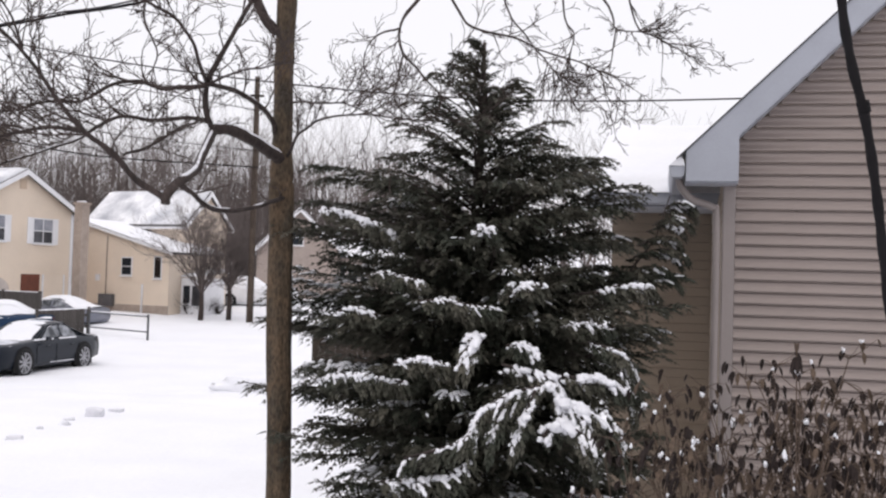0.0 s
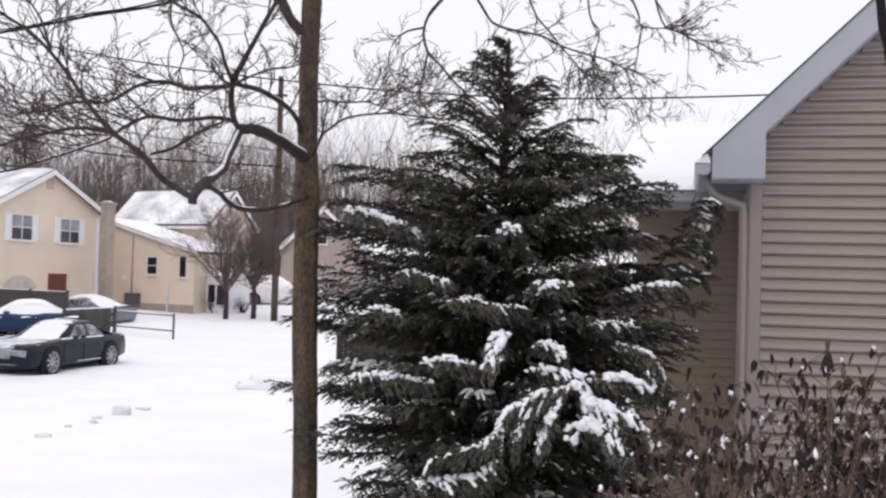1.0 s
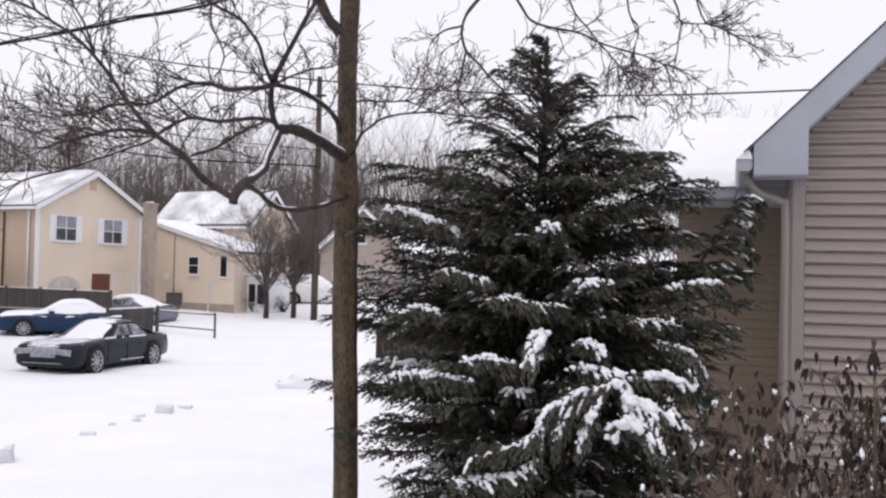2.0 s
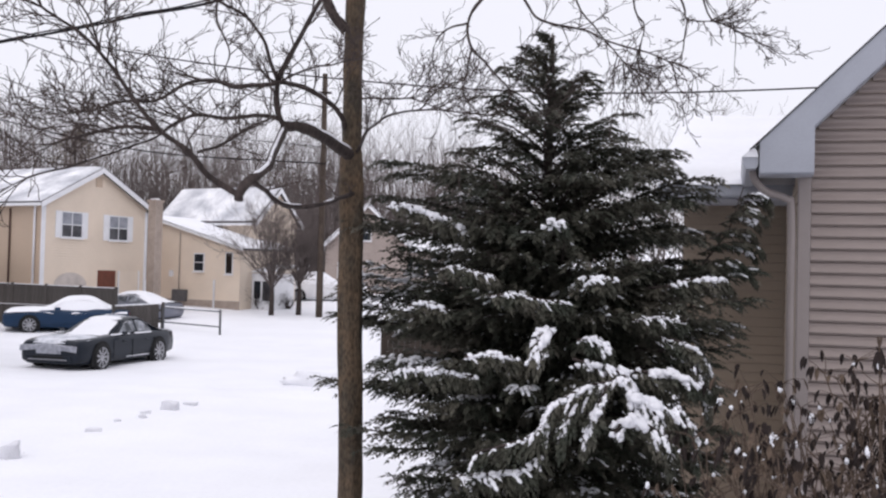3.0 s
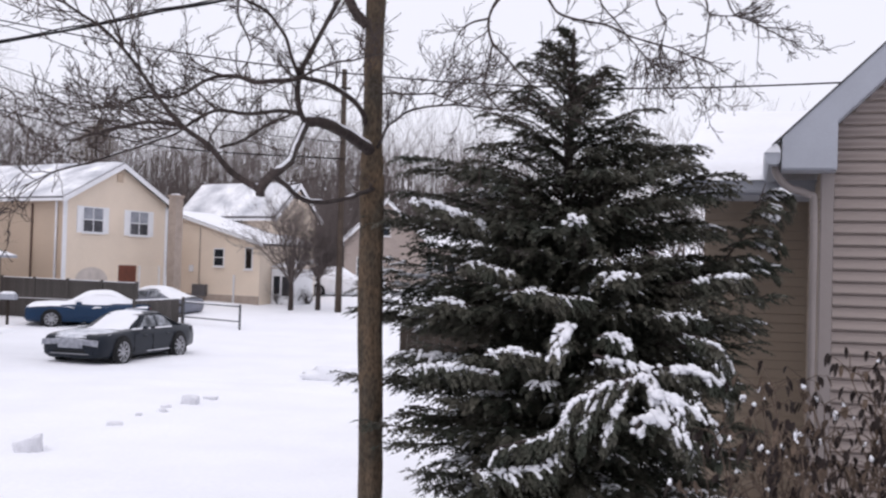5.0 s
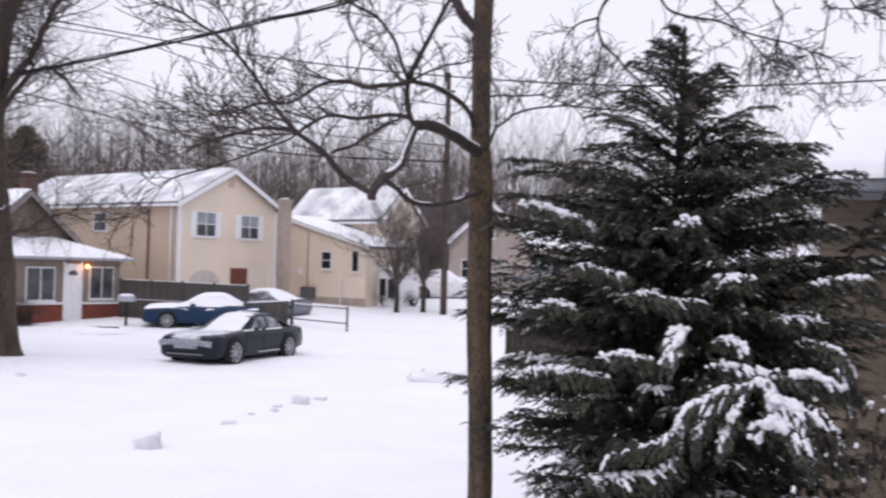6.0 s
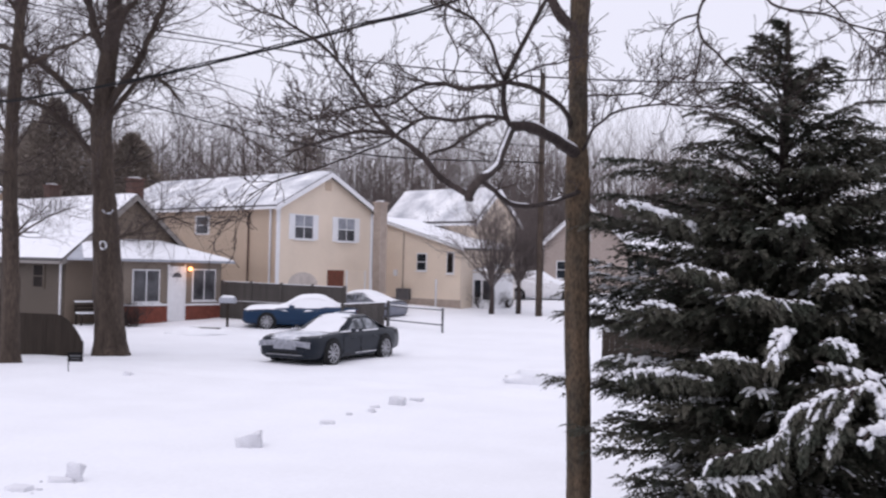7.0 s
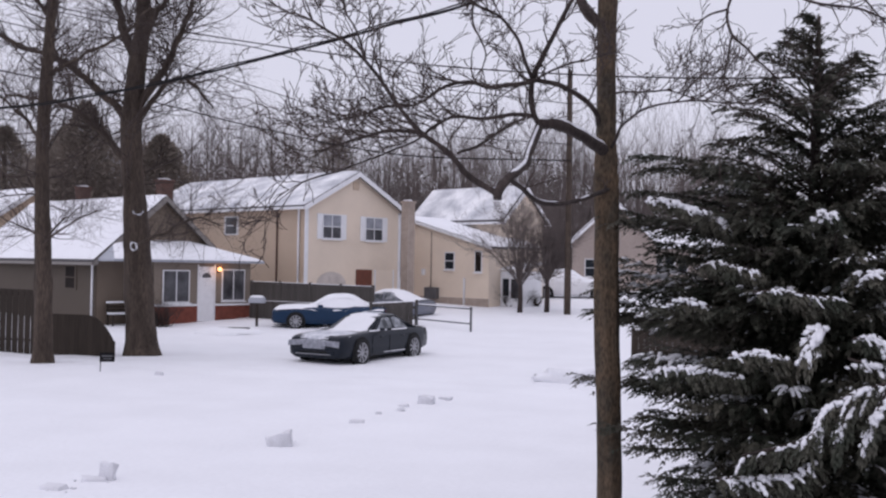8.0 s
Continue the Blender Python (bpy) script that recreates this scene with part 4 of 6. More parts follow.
            d = line[i + 1] - line[i]
            if rng.random() < 0.28:
                continue
            swell = 0.45 + 0.7 * math.sin(math.pi * (k + 0.5) / steps)
            q = r * swell * rng.uniform(0.45, 0.95)
            flank = d.cross(zup)
            flank = flank.normalized() if flank.length > 0.01 else Vector((1, 0, 0))
            lump(p + flank * rng.uniform(-1.5, 1.5) * r + Vector((0, 0, q * 0.35 - rng.uniform(0, 1.3) * r)), d + rand_dir(rng) * d.length * 0.4, q * rng.uniform(1.0, 1.6), q, q * 0.72, 0.42, 6, 9)

    def bough(az, tip, reach, dens, snow, slope=None, fine=1.0):
        """From the stem out to its tip at the given height; the end bends over."""
        slope = bough_slope(tip + origin.z) if slope is None else slope
        out = Vector((math.cos(az), math.sin(az), 0))
        flank = Vector((-out.y, out.x, 0))
        n, pts, bend = 9, [], rng.uniform(-0.16, 0.16)
        z0 = max(0.02, tip - slope * reach)
        for i in range(n + 1):
            u = i / n
            h = z0 + (tip - z0) * (u - 0.30 * u ** 3) / 0.70 - reach * 0.05 * math.sin(u * math.pi) * (1 if slope < 0.2 else -0.6)
            pts.append(out * reach * u + flank * (bend * u * u * reach) + Vector((0, 0, h)))
        wood.append((pts, [0.014 * (1 - 0.85 * i / n) * (0.5 + 0.5 * reach) for i in range(n + 1)]))
        plume(pts, min(0.23, 0.075 + 0.14 * reach), 0.30 if snow > 0.3 else 0.10, dens, 0.14, snow, 0.5, fine)
        if snow > 0.25:
            ridge(pts, 0.014 + 0.012 * snow * rng.random(), rng.uniform(0.5, 0.7), rng.uniform(0.85, 1.0))
        return pts

    z = 0.05
    while z < top - 0.02:
        f = z / top
        r0 = crown_radius(z + origin.z)
        for k in range(int((5 + 8.5 * r0) * (0.95 if f < 0.5 else 0.62 if f < 0.85 else 1.1))):
            az = rng.uniform(-math.pi, math.pi)
            tip = z + rng.uniform(-0.07, 0.07)
            if f < 0.72:
                # boughs gather in shelves with dark gaps between them
                lag = 0.16 * noise.noise(Vector((math.cos(az) * 1.3, math.sin(az) * 1.3, 3.0)))
                tip = 0.24 * round((tip + lag) / 0.24) - lag + rng.uniform(-0.04, 0.04)
            tip = max(0.05, min(tip, top - 0.01))
            # an uneven outline: tiers of longer and shorter boughs
            tier = 0.93 + 0.42 * noise.noise(Vector((math.cos(az) * 1.7, math.sin(az) * 1.7, tip * 2.1 + 20)))
            reach = max(0.05, crown_radius(tip + origin.z) * tier * rng.uniform(0.74, 1.10))
            w = noise.noise(Vector((math.cos(az) * 2.2, math.sin(az) * 2.2, tip * 3.0))) + rng.uniform(-0.25, 0.2)
            snow = -1.0 if f > 0.70 else (0.0 if w < 0.20 else min(0.7, w))
            bough(az, tip, reach, 1.0 if math.sin(az) < 0.25 else 0.5, snow, None, 1.0 if f < 0.8 else 0.8)
        # short inner boughs close the heart of the crown
        for k in range(5 if f < 0.5 else 3 if f < 0.84 else 0):
            tip = min(z + rng.uniform(-0.08, 0.08), top - 0.02)
            bough(rng.uniform(-math.pi, 0.0), tip, r0 * rng.uniform(0.40, 0.64), 1.0, -1.0, rng.uniform(-0.1, 0.3))
        z += 0.098
    # long side shoots that stick out of the crown: bearing, tip height, reach, rise, snow
    for az, tip, ln, sl, snow in ((-10, 2.95, 1.22, 0.45, -1.0), (-6, 3.08, 1.25, 0.5, -1.0), (-3, 3.02, 1.20, 0.5, -1.0), (-3, 1.92, 1.42, 0.0, 0.2), (-2, 1.80, 1.45, -0.05, 0.0),
            (-172, 3.18, 1.30, 0.40, -1.0), (176, 3.10, 1.2, 0.35, -1.0), (-165, 2.75, 1.50, 0.12, 0.0), (-170, 2.68, 1.52, 0.05, 0.0), (-172, 2.30, 1.50, 0.0, 0.4), (-168, 2.05, 1.48, -0.05, 0.2), (-178, 1.46, 1.72, -0.05, 0.0), (-148, 1.16, 1.56, -0.05, 0.0), (-145, 1.06, 1.48, -0.10, 0.0)):
        bough(radians(az), tip, ln, 1.1, snow, sl)
    # the upswept shoot on the side of the house: fingers that point away from the crown, tipped with snow
    wood.append(([Vector((0.7, -0.3, 2.05)), Vector((1.1, -0.35, 2.35)), Vector((1.35, -0.35, 2.68)), Vector((1.46, -0.33, 3.02))], [0.012, 0.010, 0.007, 0.004]))
    for k in range(15):
        u = k / 14
        q = Vector((0.92 + 0.50 * u, -0.35 + rng.uniform(-0.08, 0.08), 2.14 + 0.80 * u + rng.uniform(-0.03, 0.03)))
        ln = (0.52 - 0.30 * u) * rng.uniform(0.8, 1.15)
        line = spline([q, q + Vector((0.4 * ln, 0, 0.16 * ln)), q + Vector((0.8 * ln, 0, 0.14 * ln)), q + Vector((ln, 0, -0.02 * ln))], 3)
        wood.append((line, [0.004] * len(line)))
        plume(line, 0.075, 0.3, 1.9, 0.0, -1.0, 0.4, 0.95)
        if k % 2 == 0:
            ridge(line, 0.026, 0.40, 1.0)
    # boughs filling out the front of the crown
    for az in range(-150, -5, 11):
        for tip, ln in ((0.45, 1.20), (0.78, 1.32), (1.20, 1.44), (1.62, 1.46), (2.02, 1.40)):
            bough(radians(az + rng.uniform(-5, 5)), tip + rng.uniform(-0.06, 0.06), ln * rng.uniform(0.80, 1.02), 1.1, -1.0 if rng.random() < 0.85 else 0.4, rng.uniform(-0.2, 0.0))
    # a close second row shuts the middle of the crown
    for az in range(-160, 20, 12):
        for tip, ln in ((2.20, 1.20), (2.45, 1.18), (2.72, 1.05)):
            bough(radians(az + rng.uniform(-5, 5)), tip + rng.uniform(-0.06, 0.06), ln * rng.uniform(0.82, 1.0), 1.0, -1.0, rng.uniform(0.0, 0.2))
    # boughs bent under heaped snow: line, thickness of the snow, length of the hanging sprays
    for pts, r, hang in (
            ([(0.14, -1.5, 1.78), (0.43, -1.62, 1.71), (0.52, -1.70, 1.58), (0.65, -1.75, 1.53), (0.83, -1.75, 1.42)], 0.040, 0.20),
            ([(0.42, -1.65, 1.67), (0.22, -1.70, 1.62), (0.0, -1.75, 1.50), (-0.1, -1.8, 1.33), (-0.47, -1.8, 1.2)], 0.027, 0.19),
            ([(0.5, -1.55, 1.72), (0.76, -1.62, 1.71), (0.92, -1.62, 1.66)], 0.036, 0.12),
            ([(0.36, -1.85, 1.34), (0.47, -1.80, 1.45), (0.61, -1.85, 1.40), (0.75, -1.85, 1.30)], 0.048, 0.16),
            ([(0.72, -1.3, 1.93), (0.95, -1.38, 1.86), (1.05, -1.38, 1.70)], 0.024, 0.16),
            ([(0.80, -1.3, 1.80), (0.98, -1.38, 1.74), (1.06, -1.38, 1.58)], 0.022, 0.15),
            ([(-0.03, -1.42, 1.97), (-0.08, -1.54, 1.90), (-0.12, -1.60, 1.77)], 0.040, 0.13),
            ([(-0.56, -1.5, 1.77), (-0.38, -1.52, 1.80), (-0.20, -1.52, 1.76)], 0.027, 0.12),
            ([(0.17, -1.45, 1.90), (0.28, -1.52, 1.92), (0.36, -1.55, 1.87)], 0.028, 0.12),
            ([(-1.12, -1.05, 1.60), (-0.92, -1.22, 1.66), (-0.70, -1.33, 1.66), (-0.48, -1.38, 1.63)], 0.031, 0.14),
            ([(-1.18, -0.75, 2.80), (-1.02, -0.85, 2.79), (-0.86, -0.90, 2.74), (-0.66, -0.95, 2.66), (-0.60, -0.98, 2.60)], 0.030, 0.13),
            ([(-0.04, -1.30, 2.67), (0.02, -1.36, 2.68), (0.09, -1.36, 2.65)], 0.042, 0.10),
            ([(-0.80, -1.10, 2.32), (-0.68, -1.15, 2.36), (-0.52, -1.20, 2.33), (-0.38, -1.25, 2.30)], 0.018, 0.10),
            ([(-0.42, -1.35, 2.17), (-0.25, -1.40, 2.18), (-0.05, -1.40, 2.15), (0.12, -1.40, 2.13)], 0.019, 0.12),
            ([(-0.98, -1.05, 2.08), (-0.84, -1.10, 2.10), (-0.70, -1.15, 2.06)], 0.030, 0.12),
            ([(0.20, -1.35, 2.24), (0.30, -1.38, 2.31), (0.42, -1.35, 2.30)], 0.029, 0.12),
            ([(0.82, -0.95, 2.26), (0.95, -1.0, 2.31), (1.10, -1.0, 2.32), (1.20, -0.95, 2.32)], 0.027, 0.13),
            ([(0.55, -1.25, 2.03), (0.72, -1.28, 2.06), (0.90, -1.22, 2.02)], 0.020, 0.12),
            ([(-0.62, -1.62, 1.02), (-0.42, -1.75, 1.06), (-0.20, -1.78, 1.10), (-0.06, -1.78, 1.18)], 0.030, 0.14),
            ([(0.34, -1.72, 1.64), (0.26, -1.80, 1.46), (0.20, -1.82, 1.30)], 0.028, 0.12), ([(0.16, -1.72, 1.58), (0.09, -1.80, 1.42), (0.05, -1.82, 1.28)], 0.026, 0.12),
            ([(0.62, -1.80, 1.50), (0.70, -1.85, 1.32), (0.72, -1.85, 1.18)], 0.028, 0.12), ([(0.80, -1.70, 1.52), (0.88, -1.72, 1.36), (0.90, -1.72, 1.20)], 0.028, 0.12), ([(0.90, -1.50, 1.75), (1.0, -1.45, 1.60), (1.02, -1.45, 1.45)], 0.026, 0.12)):
        line = spline(pts, 8)
        wood.append((line, [0.010] * len(line)))
        plume(line, hang, 0.95, 2.0, 0.0, 0.1 if r < 0.0265 else 0.45 if r < 0.035 else 0.9, 0.0)
        ridge(line, r * (0.58 if r < 0.0265 else 0.72 if r < 0.035 else 1.0))
        root = Vector((0, 0, max(0.1, pts[0][2] - 0.1)))
        carry = [root.lerp(Vector(pts[1]), i / 6) - Vector((0, 0, 0.03)) for i in range(7)]
        wood.append((carry, [0.014] * 7))
        plume(carry, 0.16, 0.2, 1.0, 0.2, 0.0)
    # the leader
    for k in range(13):
        tip = top - 0.46 + 0.46 * k / 12
        bough(rng.uniform(-math.pi, math.pi), tip, (0.03 + 0.15 * (1 - k / 12)) * rng.uniform(0.7, 1.2), 0.8, -1.0, 1.2, 0.6)
    tagged(part("branch_wood", tubes("branch_wood", wood, BARK_DARK, 4), tree, "thin dark boughs"), kind="stuff")
    tagged(part("foliage", mesh_of("foliage", nv, nf, NEEDLE), tree, "dense feathery dark green sprays"), kind="stuff")
    tagged(part("snow_load", mesh_of("snow_load", sv, sf, SNOW, True), tree, "clumps of snow on the boughs"), kind="stuff")
    return tree


build_evergreen()


# ---------------------------------------------------------------- trees across the street
def street_tree(name, trunk_pts, trunk_r, limbs, seed, label, twig_len=1.1, base=(0, 0, 0)):
    rng = random.Random(seed)
    o = Vector(trunk_pts[0])
    o.z = 0
    tree = thing(name, Matrix.Translation(o), label, "tree")
    line = spline(trunk_pts, 12)
    m = len(line)
    rad = []
    for i, p in enumerate(line):
        u = i / (m - 1)
        r = trunk_r * (1 - 0.62 * u) + 0.02 * noise.noise(p * 2.5)
        if p.z < 0.7:
            r += trunk_r * 0.45 * (0.7 - p.z) ** 2
        rad.append(r)
    part("trunk", tubes("trunk", [([p - o for p in line], rad)], BARK_STREET, 24, relief=0.16), tree, "broad furrowed grey-brown trunk")
    thick, fine = [], []
    for pts, r0 in limbs:
        ln = spline(pts, 5)
        k = len(ln)
        ln = [ln[0]] + [p + Vector((noise.noise(p * 2), noise.noise(p * 2 + Vector((9, 0, 0))), noise.noise(p * 2 + Vector((0, 9, 0))))) * 0.08 for p in ln[1:]]
        rr = [0.78 * r0 * (1 - 0.7 * i / (k - 1)) for i in range(k)]
        thick.append(([p - o for p in ln], rr))
        total = sum((ln[i + 1] - ln[i]).length for i in range(k - 1))
        for _ in range(int(10 + total * 8)):
            i = rng.randint(2, k - 1)
            d = (ln[i] - ln[i - 1]).normalized()
            twig(rng, ln[i] - o, d * 0.6 + rand_dir(rng) * 0.9, rng.uniform(0.8, 1.9) * twig_len, min(rr[i] * 0.45, 0.026), 2, fine, 0.28, 0.06, 4, 6, 0.9, 0.55)
    for _ in range(46):
        i = rng.randint(int(m * 0.42), m - 1)
        d = rand_dir(rng)
        d.z = abs(d.z) * 0.5
        twig(rng, line[i] - o, d, rng.uniform(1.0, 2.8) * twig_len, 0.026, 2, fine, 0.26, 0.08, 5, 6, 0.9, 0.5)
    for i, l in enumerate(thick):
        part("limb", tubes("limb", [l], BARK_STREET, 8, relief=0.15), tree)
    tagged(part("twig_mass", tubes("twig_mass", fine, TWIG, 3), tree, "fine bare twigs"), kind="stuff")
    return tree


big = street_tree("large_bare_tree", [(-16.7, 25.2, -0.05), (-16.8, 25.2, 1.4), (-16.9, 25.2, 2.8), (-17.08, 25.2, 4.7), (-17.2, 25.2, 6.5), (-17.0, 25.2, 8.5), (-16.9, 25.2, 9.4), (-16.95, 25.2, 11.5)], 0.43, [
    ([(-17.3, 25.2, 6.6), (-18.4, 25.0, 7.6), (-19.1, 24.6, 8.2), (-20.5, 24.0, 8.8), (-21.6, 23.5, 9.3)], 0.16),
    ([(-17.15, 25.2, 5.2), (-18.4, 25.5, 6.3), (-20.0, 25.8, 7.2), (-22.2, 26.0, 7.6)], 0.15),
    ([(-16.95, 25.2, 7.0), (-16.2, 25.2, 8.0), (-15.7, 25.0, 8.6), (-15.2, 24.8, 9.4), (-14.8, 24.5, 10.3)], 0.16),
    ([(-17.0, 25.2, 6.6), (-16.2, 25.4, 7.6), (-15.8, 25.8, 7.8), (-15.1, 26.0, 7.0)], 0.11),
    ([(-17.05, 25.2, 8.2), (-17.5, 25.2, 9.2), (-17.8, 25.2, 10.0), (-18.1, 25.2, 11.2)], 0.20),
    ([(-16.95, 25.2, 8.4), (-16.6, 25.2, 9.5), (-16.2, 25.2, 9.9), (-15.9, 25.2, 10.9)], 0.18),
    ([(-16.75, 24.9, 3.0), (-15.5, 24.6, 3.5), (-14.4, 24.2, 3.8), (-13.6, 24.0, 3.6)], 0.06)], 71, "large bare tree with a thick furrowed trunk and knot holes")
ring = [Vector((-0.08 + 0.10 * math.cos(a), -0.38 - 0.02 * math.sin(a), 3.02 + 0.11 * math.sin(a))) for a in [2 * math.pi * i / 14 for i in range(15)]]
part("knot_rim", tubes("knot_rim", [(ring, [0.022 + 0.012 * math.sin(1.5 * i) for i in range(15)])], SNOW_THIN, 6), big, "pale frosted rim of a knot hole")
ring = [Vector((0.02 + 0.16 * math.cos(a), -0.36 - 0.02 * math.sin(a), 4.0 + 0.10 * math.sin(a))) for a in [math.pi * (1 + i / 9) for i in range(10)]]
part("knot_rim", tubes("knot_rim", [(ring, [0.02 + 0.012 * math.sin(1.5 * i) for i in range(10)])], SNOW_THIN, 6), big)
street_tree("slim_bare_tree", [(-17.39, 21.9, -0.05), (-17.39, 21.9, 1.2), (-17.44, 21.9, 2.7), (-17.54, 21.9, 5.1), (-17.44, 21.9, 7.7), (-17.34, 21.9, 9.2), (-17.24, 21.9, 10.6)], 0.245, [
    ([(-17.39, 21.8, 2.9), (-16.84, 21.7, 3.35), (-16.14, 21.6, 3.65), (-15.34, 21.4, 3.85)], 0.045),
    ([(-17.39, 21.8, 3.0), (-16.84, 21.8, 3.6), (-16.34, 21.8, 3.95)], 0.04),
    ([(-17.54, 21.9, 3.1), (-18.24, 22.0, 3.45), (-18.94, 22.0, 3.75)], 0.04),
    ([(-17.54, 21.9, 5.5), (-18.14, 22.0, 6.2), (-18.74, 22.0, 6.6), (-19.54, 22.0, 7.4)], 0.07),
    ([(-17.44, 21.9, 7.2), (-16.54, 21.6, 7.5), (-14.84, 21.2, 8.0), (-13.84, 21.0, 8.6)], 0.07),
    ([(-17.34, 21.9, 8.6), (-17.94, 21.9, 9.4), (-18.64, 21.8, 10.4)], 0.07)], 72, "slim bare tree with a dark trunk beside a fence", 0.85)


def small_tree(x, y, h, seed, label, stems=25, lean_most=0.95):
    rng = random.Random(seed)
    z0 = ground_height(x, y)
    tree = thing("ornamental_tree", pose(x, y, z0), label, "tree", "small street trees")
    part("trunk", tubes("trunk", [([Vector((0, 0, -0.1)), Vector((0.02, 0, 0.7)), Vector((0, 0.02, 1.55))], [0.13, 0.11, 0.08])], BARK_DARK, 8), tree)
    fine = []
    for k in range(stems):
        a = 2 * math.pi * k / stems + rng.uniform(-0.2, 0.2)
        lean = rng.uniform(0.15, lean_most)
        twig(rng, Vector((0, 0, rng.uniform(1.0, 1.5))), Vector((math.cos(a) * lean, math.sin(a) * lean, 1)), (h - 1.25) * rng.uniform(0.7, 1.0), 0.036, 3, fine, 0.14, 0.05, 5, 7, 0.7, 0.5, 0.004)
    tagged(part("crown", tubes("crown", fine, HAZY_BARK, 3), tree, "upright vase of bare twigs"), kind="stuff")
    return tree


small_tree(-10.4, 44.7, 4.1, 81, "small vase-shaped bare tree standing in snow")
small_tree(5.35, 30.0, 6.5, 83, "thin bare sapling rising behind the snowy roof", 6, 0.40)
small_tree(3.6, 29.0, 5.4, 84, "thin bare sapling rising behind the snowy roof", 6, 0.40)
small_tree(-9.3, 45.2, 3.7, 82, "small vase-shaped bare tree standing in snow")


# ---------------------------------------------------------------- woods and far evergreens
def build_woods():
    rng = random.Random(17)
    lines = []
    for k in range(230):
        y = rng.uniform(72, 125)
        x = y * rng.uniform(-1.02, 0.30)
        if x > 0 and rng.random() < 0.55:
            continue
        z0 = ground_height(x, y) - 0.2
        h = y * rng.uniform(0.105, 0.165) * (1.0 if x < -0.45 * y else 0.88) * (0.7 if x > -4 else 1.0)
        lean = Vector((rng.uniform(-0.06, 0.06), rng.uniform(-0.05, 0.05), 1)).normalized()
        n = 6
        pts = [Vector((x, y, z0)) + lean * (h * i / n) + Vector((rng.uniform(-0.15, 0.15), 0, 0)) for i in range(n + 1)]
        r = rng.uniform(0.10, 0.24)
        lines.append((pts, [r * (1 - 0.85 * i / n) + 0.01 for i in range(n + 1)]))
        for _ in range(rng.randint(13, 20)):
            u = rng.uniform(0.25, 1.0)
            i = min(int(u * n), n - 1)
            q = pts[i].lerp(pts[i + 1], u * n - i)
            a = rng.uniform(0, 2 * math.pi)
            twig(rng, q, Vector((math.cos(a), math.sin(a) * 0.7, rng.uniform(0.5, 1.3))), h * rng.uniform(0.14, 0.28), 0.05 * (1.15 - u) + 0.022, 1, lines, 0.25, 0.12, 9, 4, 0.8, 0.55)
    # the haze over the woods is only their pale bark colour
    tagged(new("woods", tubes("woods", lines, HAZY_BARK, 3)), "hazy bare winter woods behind the houses", "woods", kind="stuff")
    brush = []
    for k in range(3000):
        y = rng.uniform(66, 95)
        x = y * rng.uniform(-1.02, 0.02)
        z0 = ground_height(x, y) - 0.2
        twig(rng, Vector((x, y, z0)), Vector((rng.uniform(-0.25, 0.25), 0, 1)), rng.uniform(4.0, 10.5), rng.uniform(0.03, 0.08), 1, brush, 0.14, 0.1, 6, 4, 0.8, 0.5)
    tagged(new("underbrush", tubes("underbrush", brush, HAZY_BARK, 3)), "tangled bare underbrush at the foot of the woods", "brush", kind="stuff")


build_woods()


def far_evergreen(x, y, h, width, seed, bare=0.0, sprays=15000, label="evergreen behind the roofs in a haze-paled brown-green"):
    rng = random.Random(seed)
    z0 = ground_height(x, y)
    tree = thing("far_evergreen", pose(x, y, z0), label, "tree", "evergreens behind the houses")
    part("trunk", tubes("trunk", [([Vector((0, 0, h * i / 5)) for i in range(6)], [0.22 * (1 - i / 6) + 0.03 for i in range(6)])], BARK_DARK, 7), tree)
    v, f = [], []
    for k in range(sprays):
        u = bare + (1 - bare) * rng.random() ** 0.9
        zz = h * u
        w = width * (1.02 - ((u - bare) / (1 - bare)) ** 3.2) * (0.75 + 0.35 * noise.noise(Vector((seed, zz * 0.9, 0))) + 0.10 * rng.gauss(0, 1))
        a = rng.uniform(0, 2 * math.pi)
        rr = max(w, 0.1) * math.sqrt(rng.random())
        p = Vector((math.cos(a) * rr, math.sin(a) * rr, zz + rng.uniform(-0.2, 0.2)))
        d = (Vector((math.cos(a), math.sin(a), 0.25)) + rand_dir(rng) * 0.7).normalized()
        s = d.cross(rand_dir(rng)).normalized()
        ln, sw = rng.uniform(0.18, 0.45), rng.uniform(0.025, 0.055)
        b = len(v)
        v.extend((p, p + d * ln * 0.5 + s * sw, p + d * ln, p + d * ln * 0.5 - s * sw))
        f.append((b, b + 1, b + 2, b + 3))
    # crown colour carries the haze
    tagged(part("crown", mesh_of("crown", v, f, HAZY_NEEDLE), tree), kind="stuff")
    return tree


far_evergreen(-37.4, 50.5, 10.6, 3.6, 91)
far_evergreen(-40.5, 53.0, 9.6, 3.8, 92)
far_evergreen(-34.0, 53.0, 8.8, 4.0, 93)
far_evergreen(-51.0, 60.0, 10.5, 4.2, 94)
far_evergreen(-32.6, 75.0, 10.9, 2.2, 95, 0.76, 1100, "flat-topped pine rising behind the peach house")


# ---------------------------------------------------------------- pole and wires
def build_pole():
    z0 = ground_height(-8.1, 44.5)
    p = thing("utility_pole", pose(-8.25, 44.5, z0), "tall plain wooden utility pole standing in snow", "utility pole")
    part("shaft", tubes("shaft", [([Vector((0, 0, -0.2)), Vector((0, 0, 5)), Vector((-0.03, 0, 10.6))], [0.15, 0.135, 0.11])], BARK_STREET, 10), p)
    part("insulator_bar", box("insulator_bar", -0.3, 0.3, -0.16, -0.11, 9.7, 9.8, FENCE_WOOD, 0.01), p)


build_pole()


